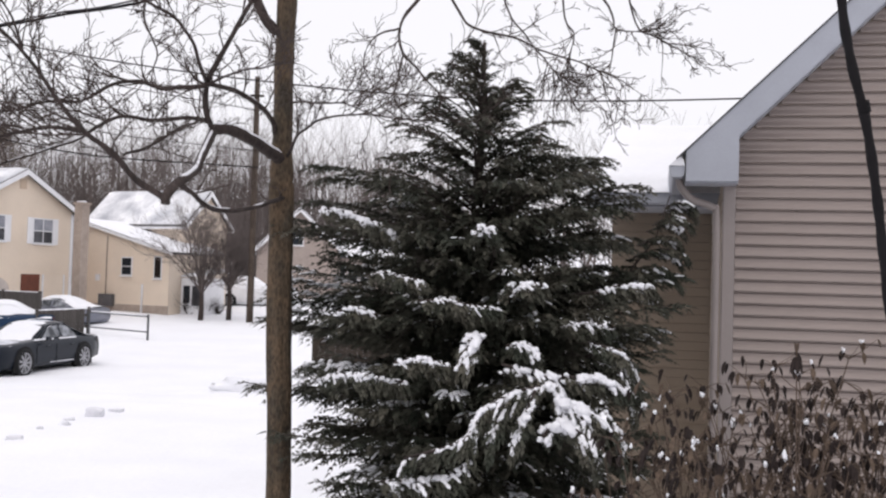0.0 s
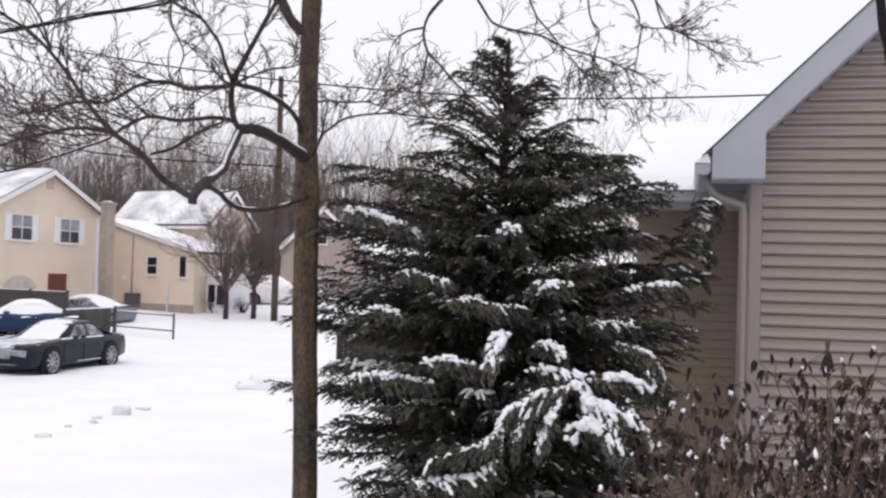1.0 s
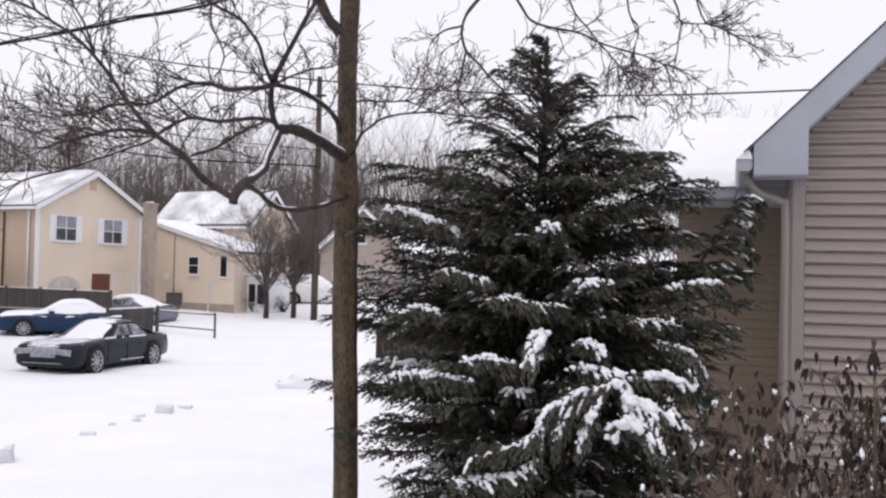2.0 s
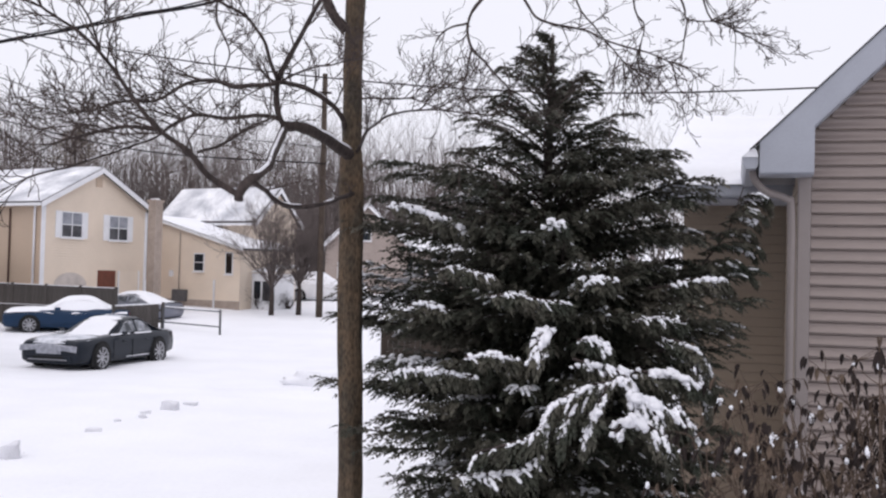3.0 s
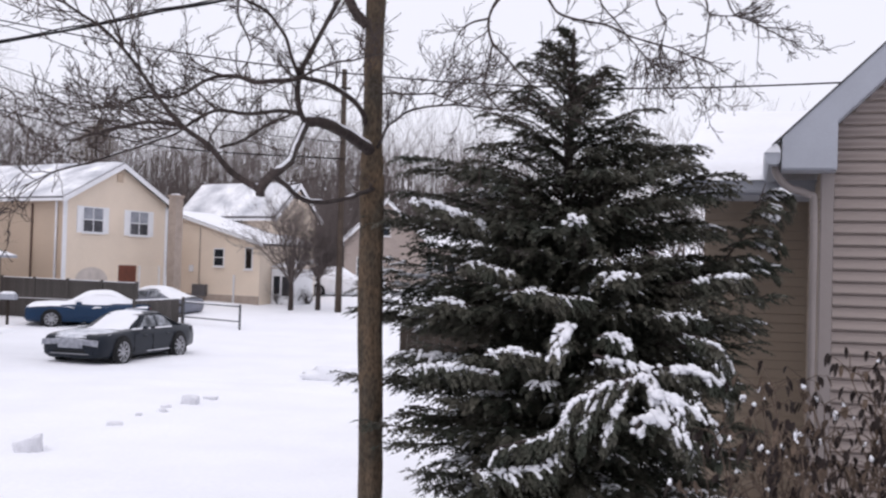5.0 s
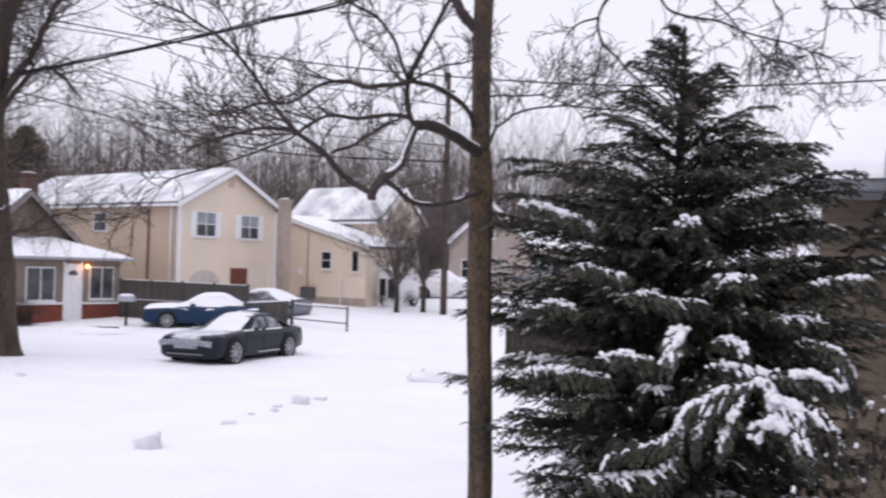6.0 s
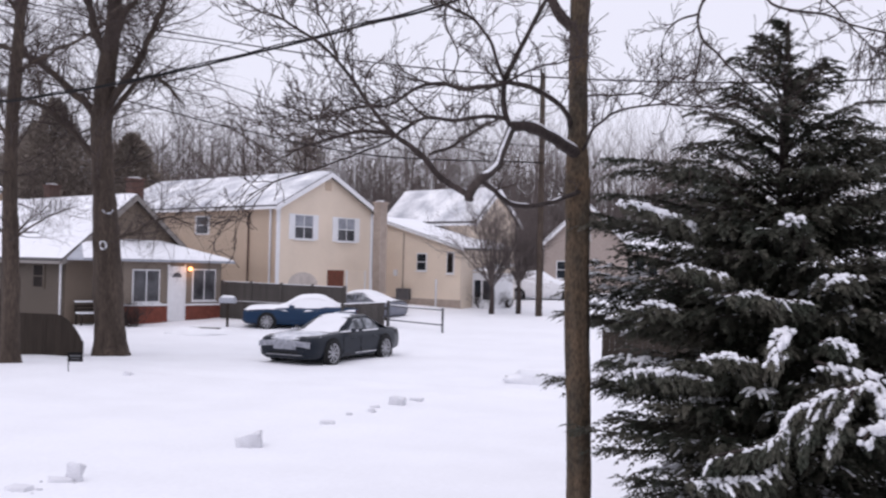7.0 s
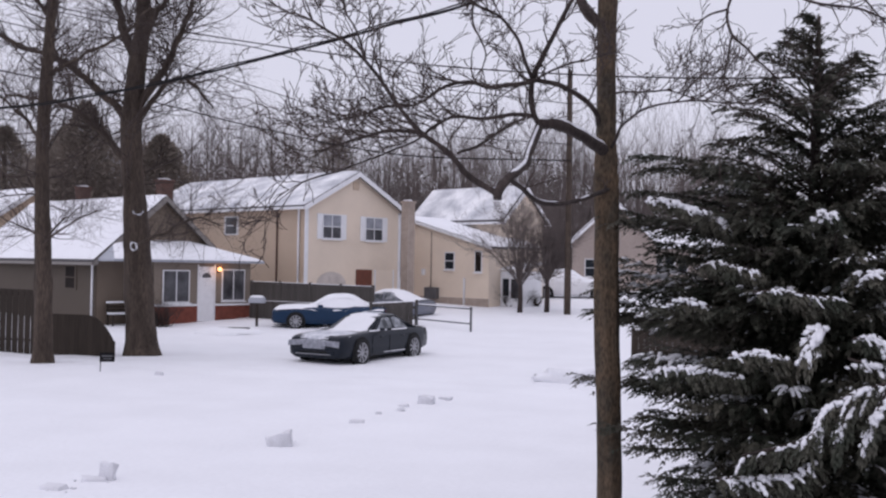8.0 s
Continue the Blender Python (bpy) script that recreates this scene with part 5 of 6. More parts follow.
def wire(pts, r, label, twist=False):
    line = spline(pts, 10)
    ob = new("wire", tubes("wire", [(line, [r] * len(line))], CABLE, 6))
    tagged(ob, label, "wire", "overhead wires")
    if twist:
        ph = [p + Vector((0.0, 0.0, r * 1.7)) + Vector((math.sin(i * 0.9), 0, math.cos(i * 0.9))) * r * 0.5 for i, p in enumerate(line)]
        part("messenger_strand", tubes("messenger_strand", [(ph, [r * 0.6] * len(ph))], CABLE, 5), ob)


wire([(8.0, 4.5, 7.4), (-2.6, 13.0, 6.46), (-5.8, 15.0, 6.31), (-8.0, 16.0, 6.19), (-11.0, 17.2, 6.03), (-13.8, 18.5, 6.04), (-17.2, 20.0, 6.13), (-30.0, 25.5, 6.9)], 0.021, "thick black service cable sagging over the yard", True)
wire([(-46.0, 52.0, 19.0), (-30.5, 48.0, 15.0), (-16.8, 45.0, 12.13), (-6.7, 43.2, 10.72), (2.3, 40.0, 9.76), (10.7, 36.0, 9.37), (16.4, 33.0, 9.44), (30, 27, 10.5)], 0.03, "thin overhead wire running behind the trees")
wire([(-30.0, 20.0, 9.6), (-25.6, 30.0, 9.18), (-23.3, 36.0, 8.94), (-20.9, 40.0, 8.43), (-15.9, 44.0, 7.64), (-8.1, 44.4, 7.3)], 0.03, "dark telephone wire sloping down to the pole")
wire([(-30.0, 26.0, 12.4), (-22.5, 34.0, 11.34), (-18.9, 36.0, 10.94), (-16.0, 40.0, 10.38), (-8.1, 44.4, 9.75)], 0.018, "thin power wire running to the pole")
wire([(-28.0, 26.0, 11.2), (-22.3, 34.0, 10.37), (-19.9, 38.0, 9.78), (-15.5, 43.0, 8.60), (-8.1, 44.4, 8.0)], 0.018, "thin power wire running to the pole")
near = spline([(0.40, 1.25, 5.6), (0.43, 1.2, 4.2), (0.442, 1.2, 3.35), (0.449, 1.2, 3.05), (0.456, 1.2, 2.94), (0.468, 1.2, 2.872), (0.486, 1.2, 2.803), (0.499, 1.2, 2.727), (0.508, 1.2, 2.66), (0.520, 1.2, 2.57), (0.55, 1.2, 2.4), (0.62, 1.2, 1.6), (0.66, 1.2, 0.0)], 8)
hang = new("hanging_cable", tubes("hanging_cable", [(near, [0.0058 + 0.0006 * math.sin(i * 1.1) for i in range(len(near))])], CABLE, 10))
tagged(hang, "thick black cable hanging close to the window", "cable")
part("cable_tie", tubes("cable_tie", [([Vector((0.482, 1.2, 2.826)), Vector((0.485, 1.2, 2.812))], [0.0075, 0.0075])], CABLE, 10), hang)


# ---------------------------------------------------------------- cars
def loft(name, rings, material, cap=True, closed=True):
    n = len(rings[0])
    v = [p for r in rings for p in r]
    f = []
    for i in range(len(rings) - 1):
        for k in range(n if closed else n - 1):
            a, b = i * n + k, i * n + (k + 1) % n
            f.append((a, b, b + n, a + n))
    if cap and closed:
        f.append(tuple(range(n - 1, -1, -1)))
        f.append(tuple((len(rings) - 1) * n + k for k in range(n)))
    return mesh_of(name, v, f, material, True)


def build_car(name, m, length, width, height, paint, label, snow=1.0, drape=0.05, clear_side=True, wheel_r=0.35, glass=GLASS_DARK):
    """A saloon: local x forward, z up from the road."""
    car = thing(name, m, label, "car", "parked cars")
    L, w, H = length / 2, width / 2, height
    # stations: x, sill height, shoulder height, half width at the shoulder
    st = [(L, 0.30, 0.77, 0.80), (L - 0.05, 0.23, 0.84, 0.90), (L - 0.18, 0.21, 0.88, 0.95), (L - 0.35, 0.20, 0.905, 0.985), (L - 0.7, 0.19, 0.93, 1.0), (L - 1.15, 0.19, 0.96, 1.0), (L - 1.6, 0.19, 0.98, 1.0), (0.4, 0.19, 0.99, 1.0), (-0.6, 0.19, 1.0, 1.0), (-L + 1.2, 0.19, 1.03, 1.0), (-L + 0.5, 0.22, 1.03, 0.97), (-L + 0.1, 0.28, 1.0, 0.90), (-L, 0.40, 0.93, 0.80)]
    k = H / 1.46
    rings = []
    for x, zb, zs, ww in st:
        ww *= w
        zs *= k
        half = [(0.78 * ww, zb), (0.97 * ww, zb + 0.08), (1.0 * ww, zb + 0.45 * (zs - zb)), (0.985 * ww, zb + 0.72 * (zs - zb)), (0.93 * ww, zs - 0.03), (0.84 * ww, zs + 0.005), (0.45 * ww, zs + 0.03)]
        ring = [(x, -y, z) for y, z in half] + [(x, y, z) for y, z in reversed(half)]
        rings.append(ring)
    body = part("body", loft("body", rings, paint), car, "painted car body")
    # cabin: glass with a painted roof and pillars
    e = L / 2.375
    cab = [(x * e, zt, wt, wb) for x, zt, wt, wb in ((0.775, 0.96, 0.80, 0.93), (0.075, 1.38, 0.60, 0.93), (-0.35, 1.45, 0.60, 0.94), (-0.75, 1.45, 0.60, 0.95), (-1.0, 1.36, 0.58, 0.95), (-1.755, 1.03, 0.70, 0.96))]
    rings = []
    for x, zt, wt, wb in cab:
        zt *= k
        zs = 0.95 * k
        rings.append([(x, -wb * w * 0.93, zs - 0.02), (x, -(wt * 0.45 + wb * 0.5) * w, (zs + zt) / 2), (x, -wt * w * 1.08, zt - 0.02), (x, 0, zt + 0.012), (x, wt * w * 1.08, zt - 0.02), (x, (wt * 0.45 + wb * 0.5) * w, (zs + zt) / 2), (x, wb * w * 0.93, zs - 0.02)])
    part("cabin", loft("cabin", rings, glass if drape >= 0.3 else paint), car, "snow-covered cabin" if drape >= 0.3 else "painted cabin and pillars")
    front, rear = cab[0][0], cab[-1][0]
    mid = (front + rear) / 2 + 0.10

    def on_side(x, f, s):
        """A point on the cabin's flank, f from the belt line up to the roof."""
        for (xa, za, ta, ba), (xb, zb, tb, bb) in zip(cab, cab[1:]):
            if x >= xb:
                break
        q = max(0.0, min(1.0, (xa - x) / (xa - xb)))
        zt, wt, wb = (za + (zb - za) * q) * k, ta + (tb - ta) * q, ba + (bb - ba) * q
        zs = 0.95 * k
        low, half, high = (wb * w * 0.93, zs - 0.02), ((wt * 0.45 + wb * 0.5) * w, (zs + zt) / 2), (wt * w * 1.08, zt - 0.02)
        p, r, g = (low, half, f * 2) if f < 0.5 else (half, high, f * 2 - 1)
        return (x, s * (p[0] + (r[0] - p[0]) * g + 0.008), p[1] + (r[1] - p[1]) * g)

    if drape < 0.3:
        for s in (-1, 1):
            for b0, b1, t0, t1 in ((front - 0.22, mid, front - 0.72, mid), (mid - 0.09, rear + 0.42, mid - 0.09, rear + 0.74)):
                grid = [on_side((b0 + (b1 - b0) * i / 6) * (1 - j / 4) + (t0 + (t1 - t0) * i / 6) * j / 4, 0.22 + 0.62 * j / 4, s) for j in range(5) for i in range(7)]
                part("side_window", mesh_of("side_window", grid, [(j * 7 + i, j * 7 + i + 1, j * 7 + i + 8, j * 7 + i + 7) for j in range(4) for i in range(6)], glass, True), car, "frosted side window")
    roof = [(x * e, z, a) for x, z, a in ((0.125, 1.37, 0.60), (-0.35, 1.455, 0.61), (-0.75, 1.455, 0.61), (-1.0, 1.365, 0.60))]
    rr = [[(x, -a * w * 1.1, z * k - 0.035), (x, -a * w * 0.95, z * k + 0.006), (x, 0, z * k + 0.025), (x, a * w * 0.95, z * k + 0.006), (x, a * w * 1.1, z * k - 0.035)] for x, z, a in roof]
    part("roof", loft("roof", rr, SNOW if drape >= 0.3 else paint, closed=False), car)
    for s in (-1, 1):
        part("sill_trim", box("sill_trim", -L + 1.5, -L + 2.6, s * w * 0.985 - 0.012, s * w * 0.985 + 0.012, 0.30, 0.33, SNOW_THIN if clear_side else paint, 0.004), car)
        part("mirror", box("mirror", L - 1.95, L - 1.75, s * (w + 0.02) - 0.07 * (s < 0), s * (w + 0.02) + 0.07 * (s > 0), 0.98 * k, 1.10 * k, paint, 0.03), car)
        for hx in (0.35, -0.75) if drape < 0.3 else ():
            part("door_handle", box("door_handle", hx - 0.10, hx + 0.10, s * w * 0.985 - 0.02, s * w * 0.985 + 0.02, 0.80 * k, 0.825 * k, paint, 0.006), car)
        for sx in (L - 1.45, 0.0, -1.05) if drape < 0.3 else ():
            part("door_seam", box("door_seam", sx - 0.005, sx + 0.005, s * w * 0.998 - 0.006, s * w * 0.998 + 0.006, 0.30, 0.86 * k, TYRE), car)
        part("headlamp", box("headlamp", L - 0.32, L - 0.085, s * w * 0.66 - 0.16, s * w * 0.66 + 0.16, 0.62 * k, 0.74 * k, STEEL, 0.05), car, "headlamp dusted with snow")
        part("tail_lamp", box("tail_lamp", -L + 0.01, -L + 0.16, s * w * 0.72 - 0.09, s * w * 0.72 + 0.09, 0.68 * k, 0.92 * k, DOOR_BROWN, 0.03), car, "dark red tail lamp")
    part("grille", box("grille", L - 0.10, L + 0.015, -0.36, 0.36, 0.52 * k, 0.72 * k, SNOW_DUST, 0.02), car, "grille dusted with snow")
    part("bumper", box("bumper", L - 0.16, L + 0.03, -0.66, 0.66, 0.30, 0.44, TYRE if drape >= 0.5 else paint, 0.04), car)
    part("air_intake", box("air_intake", L - 0.02, L + 0.036, -0.45, 0.45, 0.365, 0.425, TYRE, 0.01), car, "dark lower intake")
    part("bumper_strip", box("bumper_strip", L - 0.02, L + 0.045, -0.56, 0.56, 0.325, 0.345, ALLOY, 0.006), car)
    # wheels: tyre, rim and spokes
    r = wheel_r
    seg = 28
    prof = [(-0.11, r * 0.74), (-0.115, r * 0.9), (-0.09, r * 0.985), (-0.04, r), (0.04, r), (0.09, r * 0.985), (0.115, r * 0.9), (0.11, r * 0.74)]
    tv = [(q * math.cos(a), y, q * math.sin(a)) for a in [2 * math.pi * i / seg for i in range(seg)] for y, q in prof]
    n = len(prof)
    tf = [(i * n + j, i * n + j + 1, ((i + 1) % seg) * n + j + 1, ((i + 1) % seg) * n + j) for i in range(seg) for j in range(n - 1)]
    tyre = mesh_of("tyre", tv, tf, TYRE, True)
    ring = [(q * math.cos(a), y, q * math.sin(a)) for a in [2 * math.pi * i / seg for i in range(seg)] for y, q in ((0.09, r * 0.76), (0.108, r * 0.72), (0.06, r * 0.66), (-0.09, r * 0.66))]
    rf = [(i * 4 + j, i * 4 + j + 1, ((i + 1) % seg) * 4 + j + 1, ((i + 1) % seg) * 4 + j) for i in range(seg) for j in range(3)]
    base = len(ring)
    for i in range(9):
        a = 2 * math.pi * i / 9 + 0.3
        for sgn in (-1, 1):
            for q, y in ((0.05, 0.085), (r * 0.70, 0.085)):
                wd = 0.022 if q < 0.1 else 0.03
                ring.append((q * math.cos(a) - sgn * wd * math.sin(a), y, q * math.sin(a) + sgn * wd * math.cos(a)))
        b = base + i * 4
        rf.append((b, b + 1, b + 3, b + 2))
    hub = len(ring)
    ring += [(0.07 * math.cos(2 * math.pi * i / 10), 0.09, 0.07 * math.sin(2 * math.pi * i / 10)) for i in range(10)]
    rf.append(tuple(range(hub, hub + 10)))
    rim = mesh_of("rim", ring, rf, ALLOY, True)
    disc = mesh_of("brake_disc", [(r * 0.65 * math.cos(2 * math.pi * i / 16), 0.04, r * 0.65 * math.sin(2 * math.pi * i / 16)) for i in range(16)], [tuple(range(16))], TYRE)
    arch = mesh_of("wheel_arch", [(1.17 * r * math.cos(math.pi * i / 16), 0.0, 1.17 * r * math.sin(math.pi * i / 16)) for i in range(17)] + [(-1.17 * r, 0, -0.2), (1.17 * r, 0, -0.2)], [tuple(range(19))], TYRE)
    for x in (L - 0.92, -L + 1.03):
        for s in (-1, 1):
            wheel = part("wheel", tyre, car, "black tyre on an alloy rim", pose(x, s * (w - 0.065), r, 0, 0, 0 if s > 0 else 180))
            part("rim", rim, wheel)
            part("brake_disc", disc, wheel)
            part("wheel_arch", arch, car, "", pose(x, s * (w * 0.995 + 0.004), r, 0, 0, 0 if s > 0 else 180))
    # snow: a thick blanket over bonnet, windscreen, roof and boot
    def blanket(nm, profile, wide, thick, seed, cover=SNOW):
        line = spline([(x, 0, z * k) for x, z in profile], 6)
        rings2 = []
        for i, p in enumerate(line):
            u = i / (len(line) - 1)
            ed = min(1, u / 0.06, (1 - u) / 0.06)
            row = []
            for j in range(13):
                v = -1 + j / 6
                side = max(0.0, 1 - abs(v) ** 6) ** 0.5
                t = thick * side * (0.35 + 0.65 * ed) * (1 + 0.5 * noise.noise(Vector((p.x * 1.5 + seed, v * 1.6, seed))))
                ww = wide(p.x) * w * (1 + 0.03 * noise.noise(Vector((p.x * 4, v * 3, seed))))
                roofy = max(0.0, min(1.0, (p.z / k - 0.95) / 0.4))
                row.append((p.x, v * ww, p.z - 0.05 * v * v - (drape * roofy) * abs(v) ** 3 + t + 0.012))
            rings2.append(row)
        return part("snow_cover", loft(nm, rings2, cover, closed=False), car, "thick snow lying on the car")
    if snow:
        def wid(x):
            t = (x - (-L)) / (2 * L)
            roofy = max(0.0, 1 - ((t - 0.47) / 0.30) ** 2)
            nose = 0.20 * max(0.0, min(1.0, (x - L + 0.45) / 0.45)) ** 2
            return (0.97 if drape >= 0.3 else 0.90 - 0.22 * min(1.0, roofy * 1.5)) - nose
        if snow >= 1:
            blanket("snow_cover", [(L - 0.03, 0.83), (L - 0.3, 0.905), (L - 0.9, 0.95), (0.82 * e, 1.01), (0.075 * e, 1.38), (-0.35 * e, 1.47), (-0.70 * e, 1.47), (-1.0 * e, 1.38), (-1.70 * e, 1.07), (-L + 0.1, 1.04)], wid, 0.09 * snow, length)
        else:
            blanket("snow_cover", [(L - 1.15, 0.955), (L - 1.5, 1.005), (L - 1.72, 1.07), (0.075 * e, 1.38), (-0.22 * e, 1.45)], wid, 0.035, 3.0)
            blanket("snow_cover", [(L + 0.005, 0.77), (L - 0.05, 0.85), (L - 0.18, 0.892), (L - 0.35, 0.92), (L - 0.7, 0.95), (L - 1.2, 0.98)], wid, 0.020, 4.0, SNOW_PATCHY)
            for s in (-1, 1):
                for hx, hw in ((0.5, 0.42), (-0.6, 0.40)):
                    part("snow_smear", box("snow_smear", hx - hw, hx + hw, s * w * 0.915 - 0.02, s * w * 0.915 + 0.02, 0.985 * k, 1.03 * k, SNOW, 0.015), car, "snow caught on the window sill")
            blanket("snow_cover", [(L + 0.022, 0.62), (L + 0.02, 0.70), (L - 0.005, 0.79)], lambda x: 0.90, 0.006, 5.0, SNOW_DUST)
            blanket("snow_cover", [(-0.70 * e, 1.465), (-1.0 * e, 1.378), (-1.70 * e, 1.065), (-L + 0.15, 1.03)], wid, 0.014, 9.0, SNOW_PATCHY)
            blanket("snow_cover", [(-0.20 * e, 1.44), (-0.38 * e, 1.468), (-0.66 * e, 1.468)], wid, 0.014, 7.0, SNOW_PATCHY)
    return car


def parked(x, y, heading):
    return pose(x, y, ground_height(x, y) - 0.09, 0, 0, heading)


build_car("parked_car", parked(-10.95, 27.40, -102), 4.65, 1.82, 1.32, PAINT_BLACK, "charcoal saloon with a snow-covered bonnet and windscreen", 0.7, 0.05, wheel_r=0.36, glass=GLASS_FROST)
build_car("parked_car", parked(-16.2, 37.2, -160), 4.35, 1.78, 1.26, PAINT_BLUE, "low blue coupe buried under thick snow", 1.0, 0.50, False, 0.31, glass=SNOW)
build_car("parked_car", parked(-15.85, 42.3, 165) @ pose(0, 0, -0.18), 4.4, 1.76, 1.22, PAINT_SILVER, "silver car with snow on roof and rear window", 1.0, 0.05, False, 0.32, glass=GLASS_FROST)
build_car("parked_car", parked(-9.9, 54.5, 10), 4.6, 1.8, 1.45, WHITE, "white distant car almost hidden by snow", 1.4, 0.50, False, 0.32, glass=SNOW)


# ---------------------------------------------------------------- fences, gate and small things
def panel_fence(name, a, b, height, bays, label, board=0.14, gap=0.012, top_snow=0.03, material=FENCE_WOOD, lift=0.0):
    a, b = Vector((*a, 0)), Vector((*b, 0))
    d = b - a
    az = math.degrees(math.atan2(d.y, d.x))
    z0 = ground_height(a.x, a.y)
    fence = thing(name, pose(a.x, a.y, z0, 0, 0, az), label, "fence")
    total = d.length
    drop = (ground_height(b.x, b.y) - z0) / total
    post = box("post", -0.05, 0.05, -0.05, 0.05, -0.2, height + 0.06, material, 0.01)
    for i in range(bays + 1):
        x = total * i / bays
        part("post", post, fence, "", pose(x, 0, drop * x))
    if height > 1.5 and top_snow and material is FENCE_GREY:
        part("front_rail", box("front_rail", 0.05, total - 0.05, -0.06, -0.022, 0.66, 0.72, material, 0.005), fence)
        part("snow_strip", box("snow_strip", 0.1, total - 0.1, -0.058, -0.024, 0.724, 0.745, SNOW, 0.008), fence, "snow along the front rail")
    for z in (0.3, height - 0.2):
        part("rail", box("rail", 0.05, total - 0.05, 0.02, 0.06, z, z + 0.09, material, 0.005), fence)
    n = int(total / (board + gap))
    slat = box("slat", 0.0, board, -0.02, 0.0, lift - 0.1, height, material)
    for i in range(n):
        x = i * (board + gap)
        part("slat", slat, fence, "", pose(x, 0, drop * x))
    if top_snow:
        line = [Vector((total * i / 30, 0.0, height + 0.01 + drop * total * i / 30)) for i in range(31)]
        part("snow_strip", tubes("snow_strip", [(line, [top_snow * (0.8 + 0.4 * noise.noise(Vector((i * 0.7, 0, 2)))) for i in range(31)])], SNOW, 6), fence, "narrow strip of snow along the top")
    return fence


panel_fence("fence", (-20.55, 38.95), (-14.6, 37.6), 1.52, 4, "long dark weathered board fence behind the parked cars", 0.15, 0.01, 0.02, FENCE_GREY)
panel_fence("fence", (-14.45, 37.0), (-13.05, 38.3), 0.92, 1, "short dark fence panel beside the rail gate", 0.15, 0.01, 0.035, FENCE_GREY)
panel_fence("fence", (-3.55, 29.0), (-0.2, 29.6), 0.95, 2, "low dark board fence half hidden by the evergreen", 0.15, 0.003, 0.03)
panel_fence("fence", (-25.0, 25.4), (-19.35, 24.3), 1.8, 3, "dark picket fence with snow showing between boards", 0.22, 0.035, 0.0)


def build_hedge_fence():
    """Dark board screen whose top curves down at its end."""
    m = pose(-19.3, 24.35, -0.05, 0, 0, 3)
    s = thing("board_screen", m, "dark brown board screen with a rounded top standing in snow", "fence")
    n = 16
    for i in range(n):
        u = (i + 0.5) / n
        x = 2.25 * i / n
        h2 = 1.16 * (1 - 0.55 * max(0.0, (u + 1 / n - 0.62) / 0.38) ** 2.2)
        h1 = 1.16 * (1 - 0.55 * max(0.0, (u - 0.62) / 0.38) ** 2.2)
        y1 = -0.03 - 0.004 * (i % 2)
        part("board", prism("board", [(x, -0.1), (x + 0.138, -0.1), (x + 0.138, h2), (x, h1)], y1, 0.0, FENCE_WOOD), s)
    for x in (0.1, 1.1, 2.1):
        part("post", box("post", x, x + 0.09, 0.005, 0.095, -0.2, 0.45 if x > 2 else 1.1, FENCE_WOOD), s)


build_hedge_fence()


def build_gate():
    z0 = ground_height(-13, 38.3)
    d = Vector((2.6, -1.5, 0))
    az = math.degrees(math.atan2(d.y, d.x))
    g = thing("rail_gate", pose(-13.0, 38.25, z0 - 0.10, 0, 0, az), "open grey pipe rail gate standing in snow", "gate")
    ln = d.length
    for x in (0.0, ln):
        part("post", tubes("post", [([Vector((x, 0, -0.2)), Vector((x, 0, 0.90 if x == 0 else 0.92))], [0.042, 0.042])], GATE_PAINT, 8), g)
    for z in (0.30, 0.85):
        part("rail", tubes("rail", [([Vector((0.06, 0, z + 0.04)), Vector((ln - 0.06, 0, z))], [0.024, 0.024])], GATE_PAINT, 8), g)
    part("snow_strip", tubes("snow_strip", [([Vector((0.1, 0, 0.925)), Vector((ln / 2, 0, 0.905)), Vector((ln - 0.1, 0, 0.885))], [0.02, 0.03, 0.02])], SNOW, 6), g)


build_gate()


def build_sign():
    s = thing("yard_sign", pose(-14.65, 20.7, -0.02, 0, 0, 25), "small dark yard sign on a thin stake in snow", "sign")
    part("stake", tubes("stake", [([Vector((-0.15, 0, -0.1)), Vector((-0.15, 0, 0.50))], [0.012, 0.012])], STEEL, 6), s)
    part("board", box("board", -0.17, 0.17, -0.015, 0.0, 0.28, 0.50, CABLE, 0.005), s)
    part("bar", box("bar", -0.12, 0.12, -0.020, -0.016, 0.40, 0.43, STEEL), s)
    part("bar", box("bar", -0.09, 0.10, -0.020, -0.016, 0.34, 0.36, STEEL), s)


build_sign()


def build_mailbox():
    z0 = ground_height(-18.75, 36.0)
    b = thing("mailbox", pose(-18.75, 36.0, z0, 0, 0, 30), "pale mailbox on a post with snow on top", "mailbox")
    part("post", box("post", -0.05, 0.05, -0.05, 0.05, -0.1, 0.9, FENCE_WOOD, 0.01), b)
    ring = [(0.15 * math.cos(a), 0.12 + 0.10 * math.sin(a)) for a in [math.pi * i / 10 for i in range(11)]]
    part("shell", prism("shell", [(0.15, 0.0)] + ring + [(-0.15, 0.0)], -0.30, 0.30, TRIM_GREY), b, "", pose(0, 0, 0.904, 0, 0, 60))
    v, f = [], []
    blob_data(v, f, Vector((0, 0, 1.13)), (0.17, 0.32, 0.07), Matrix.Rotation(radians(60), 3, "Z"), random.Random(4), 6, 14, 0.1)
    part("snow_cap", mesh_of("snow_cap", v, f, SNOW, True), b)


build_mailbox()
plank = thing("doorstep_plank", pose(-18.35, 33.3, ground_height(-18.35, 33.3) + 0.16, 0, 0, 20), "dark plank lying in snow before the porch", "plank")
part("board", box("board", -0.65, 0.65, -0.15, 0.15, -0.03, 0.04, FENCE_WOOD, 0.01), plank)
mound_v, mound_f = [], []
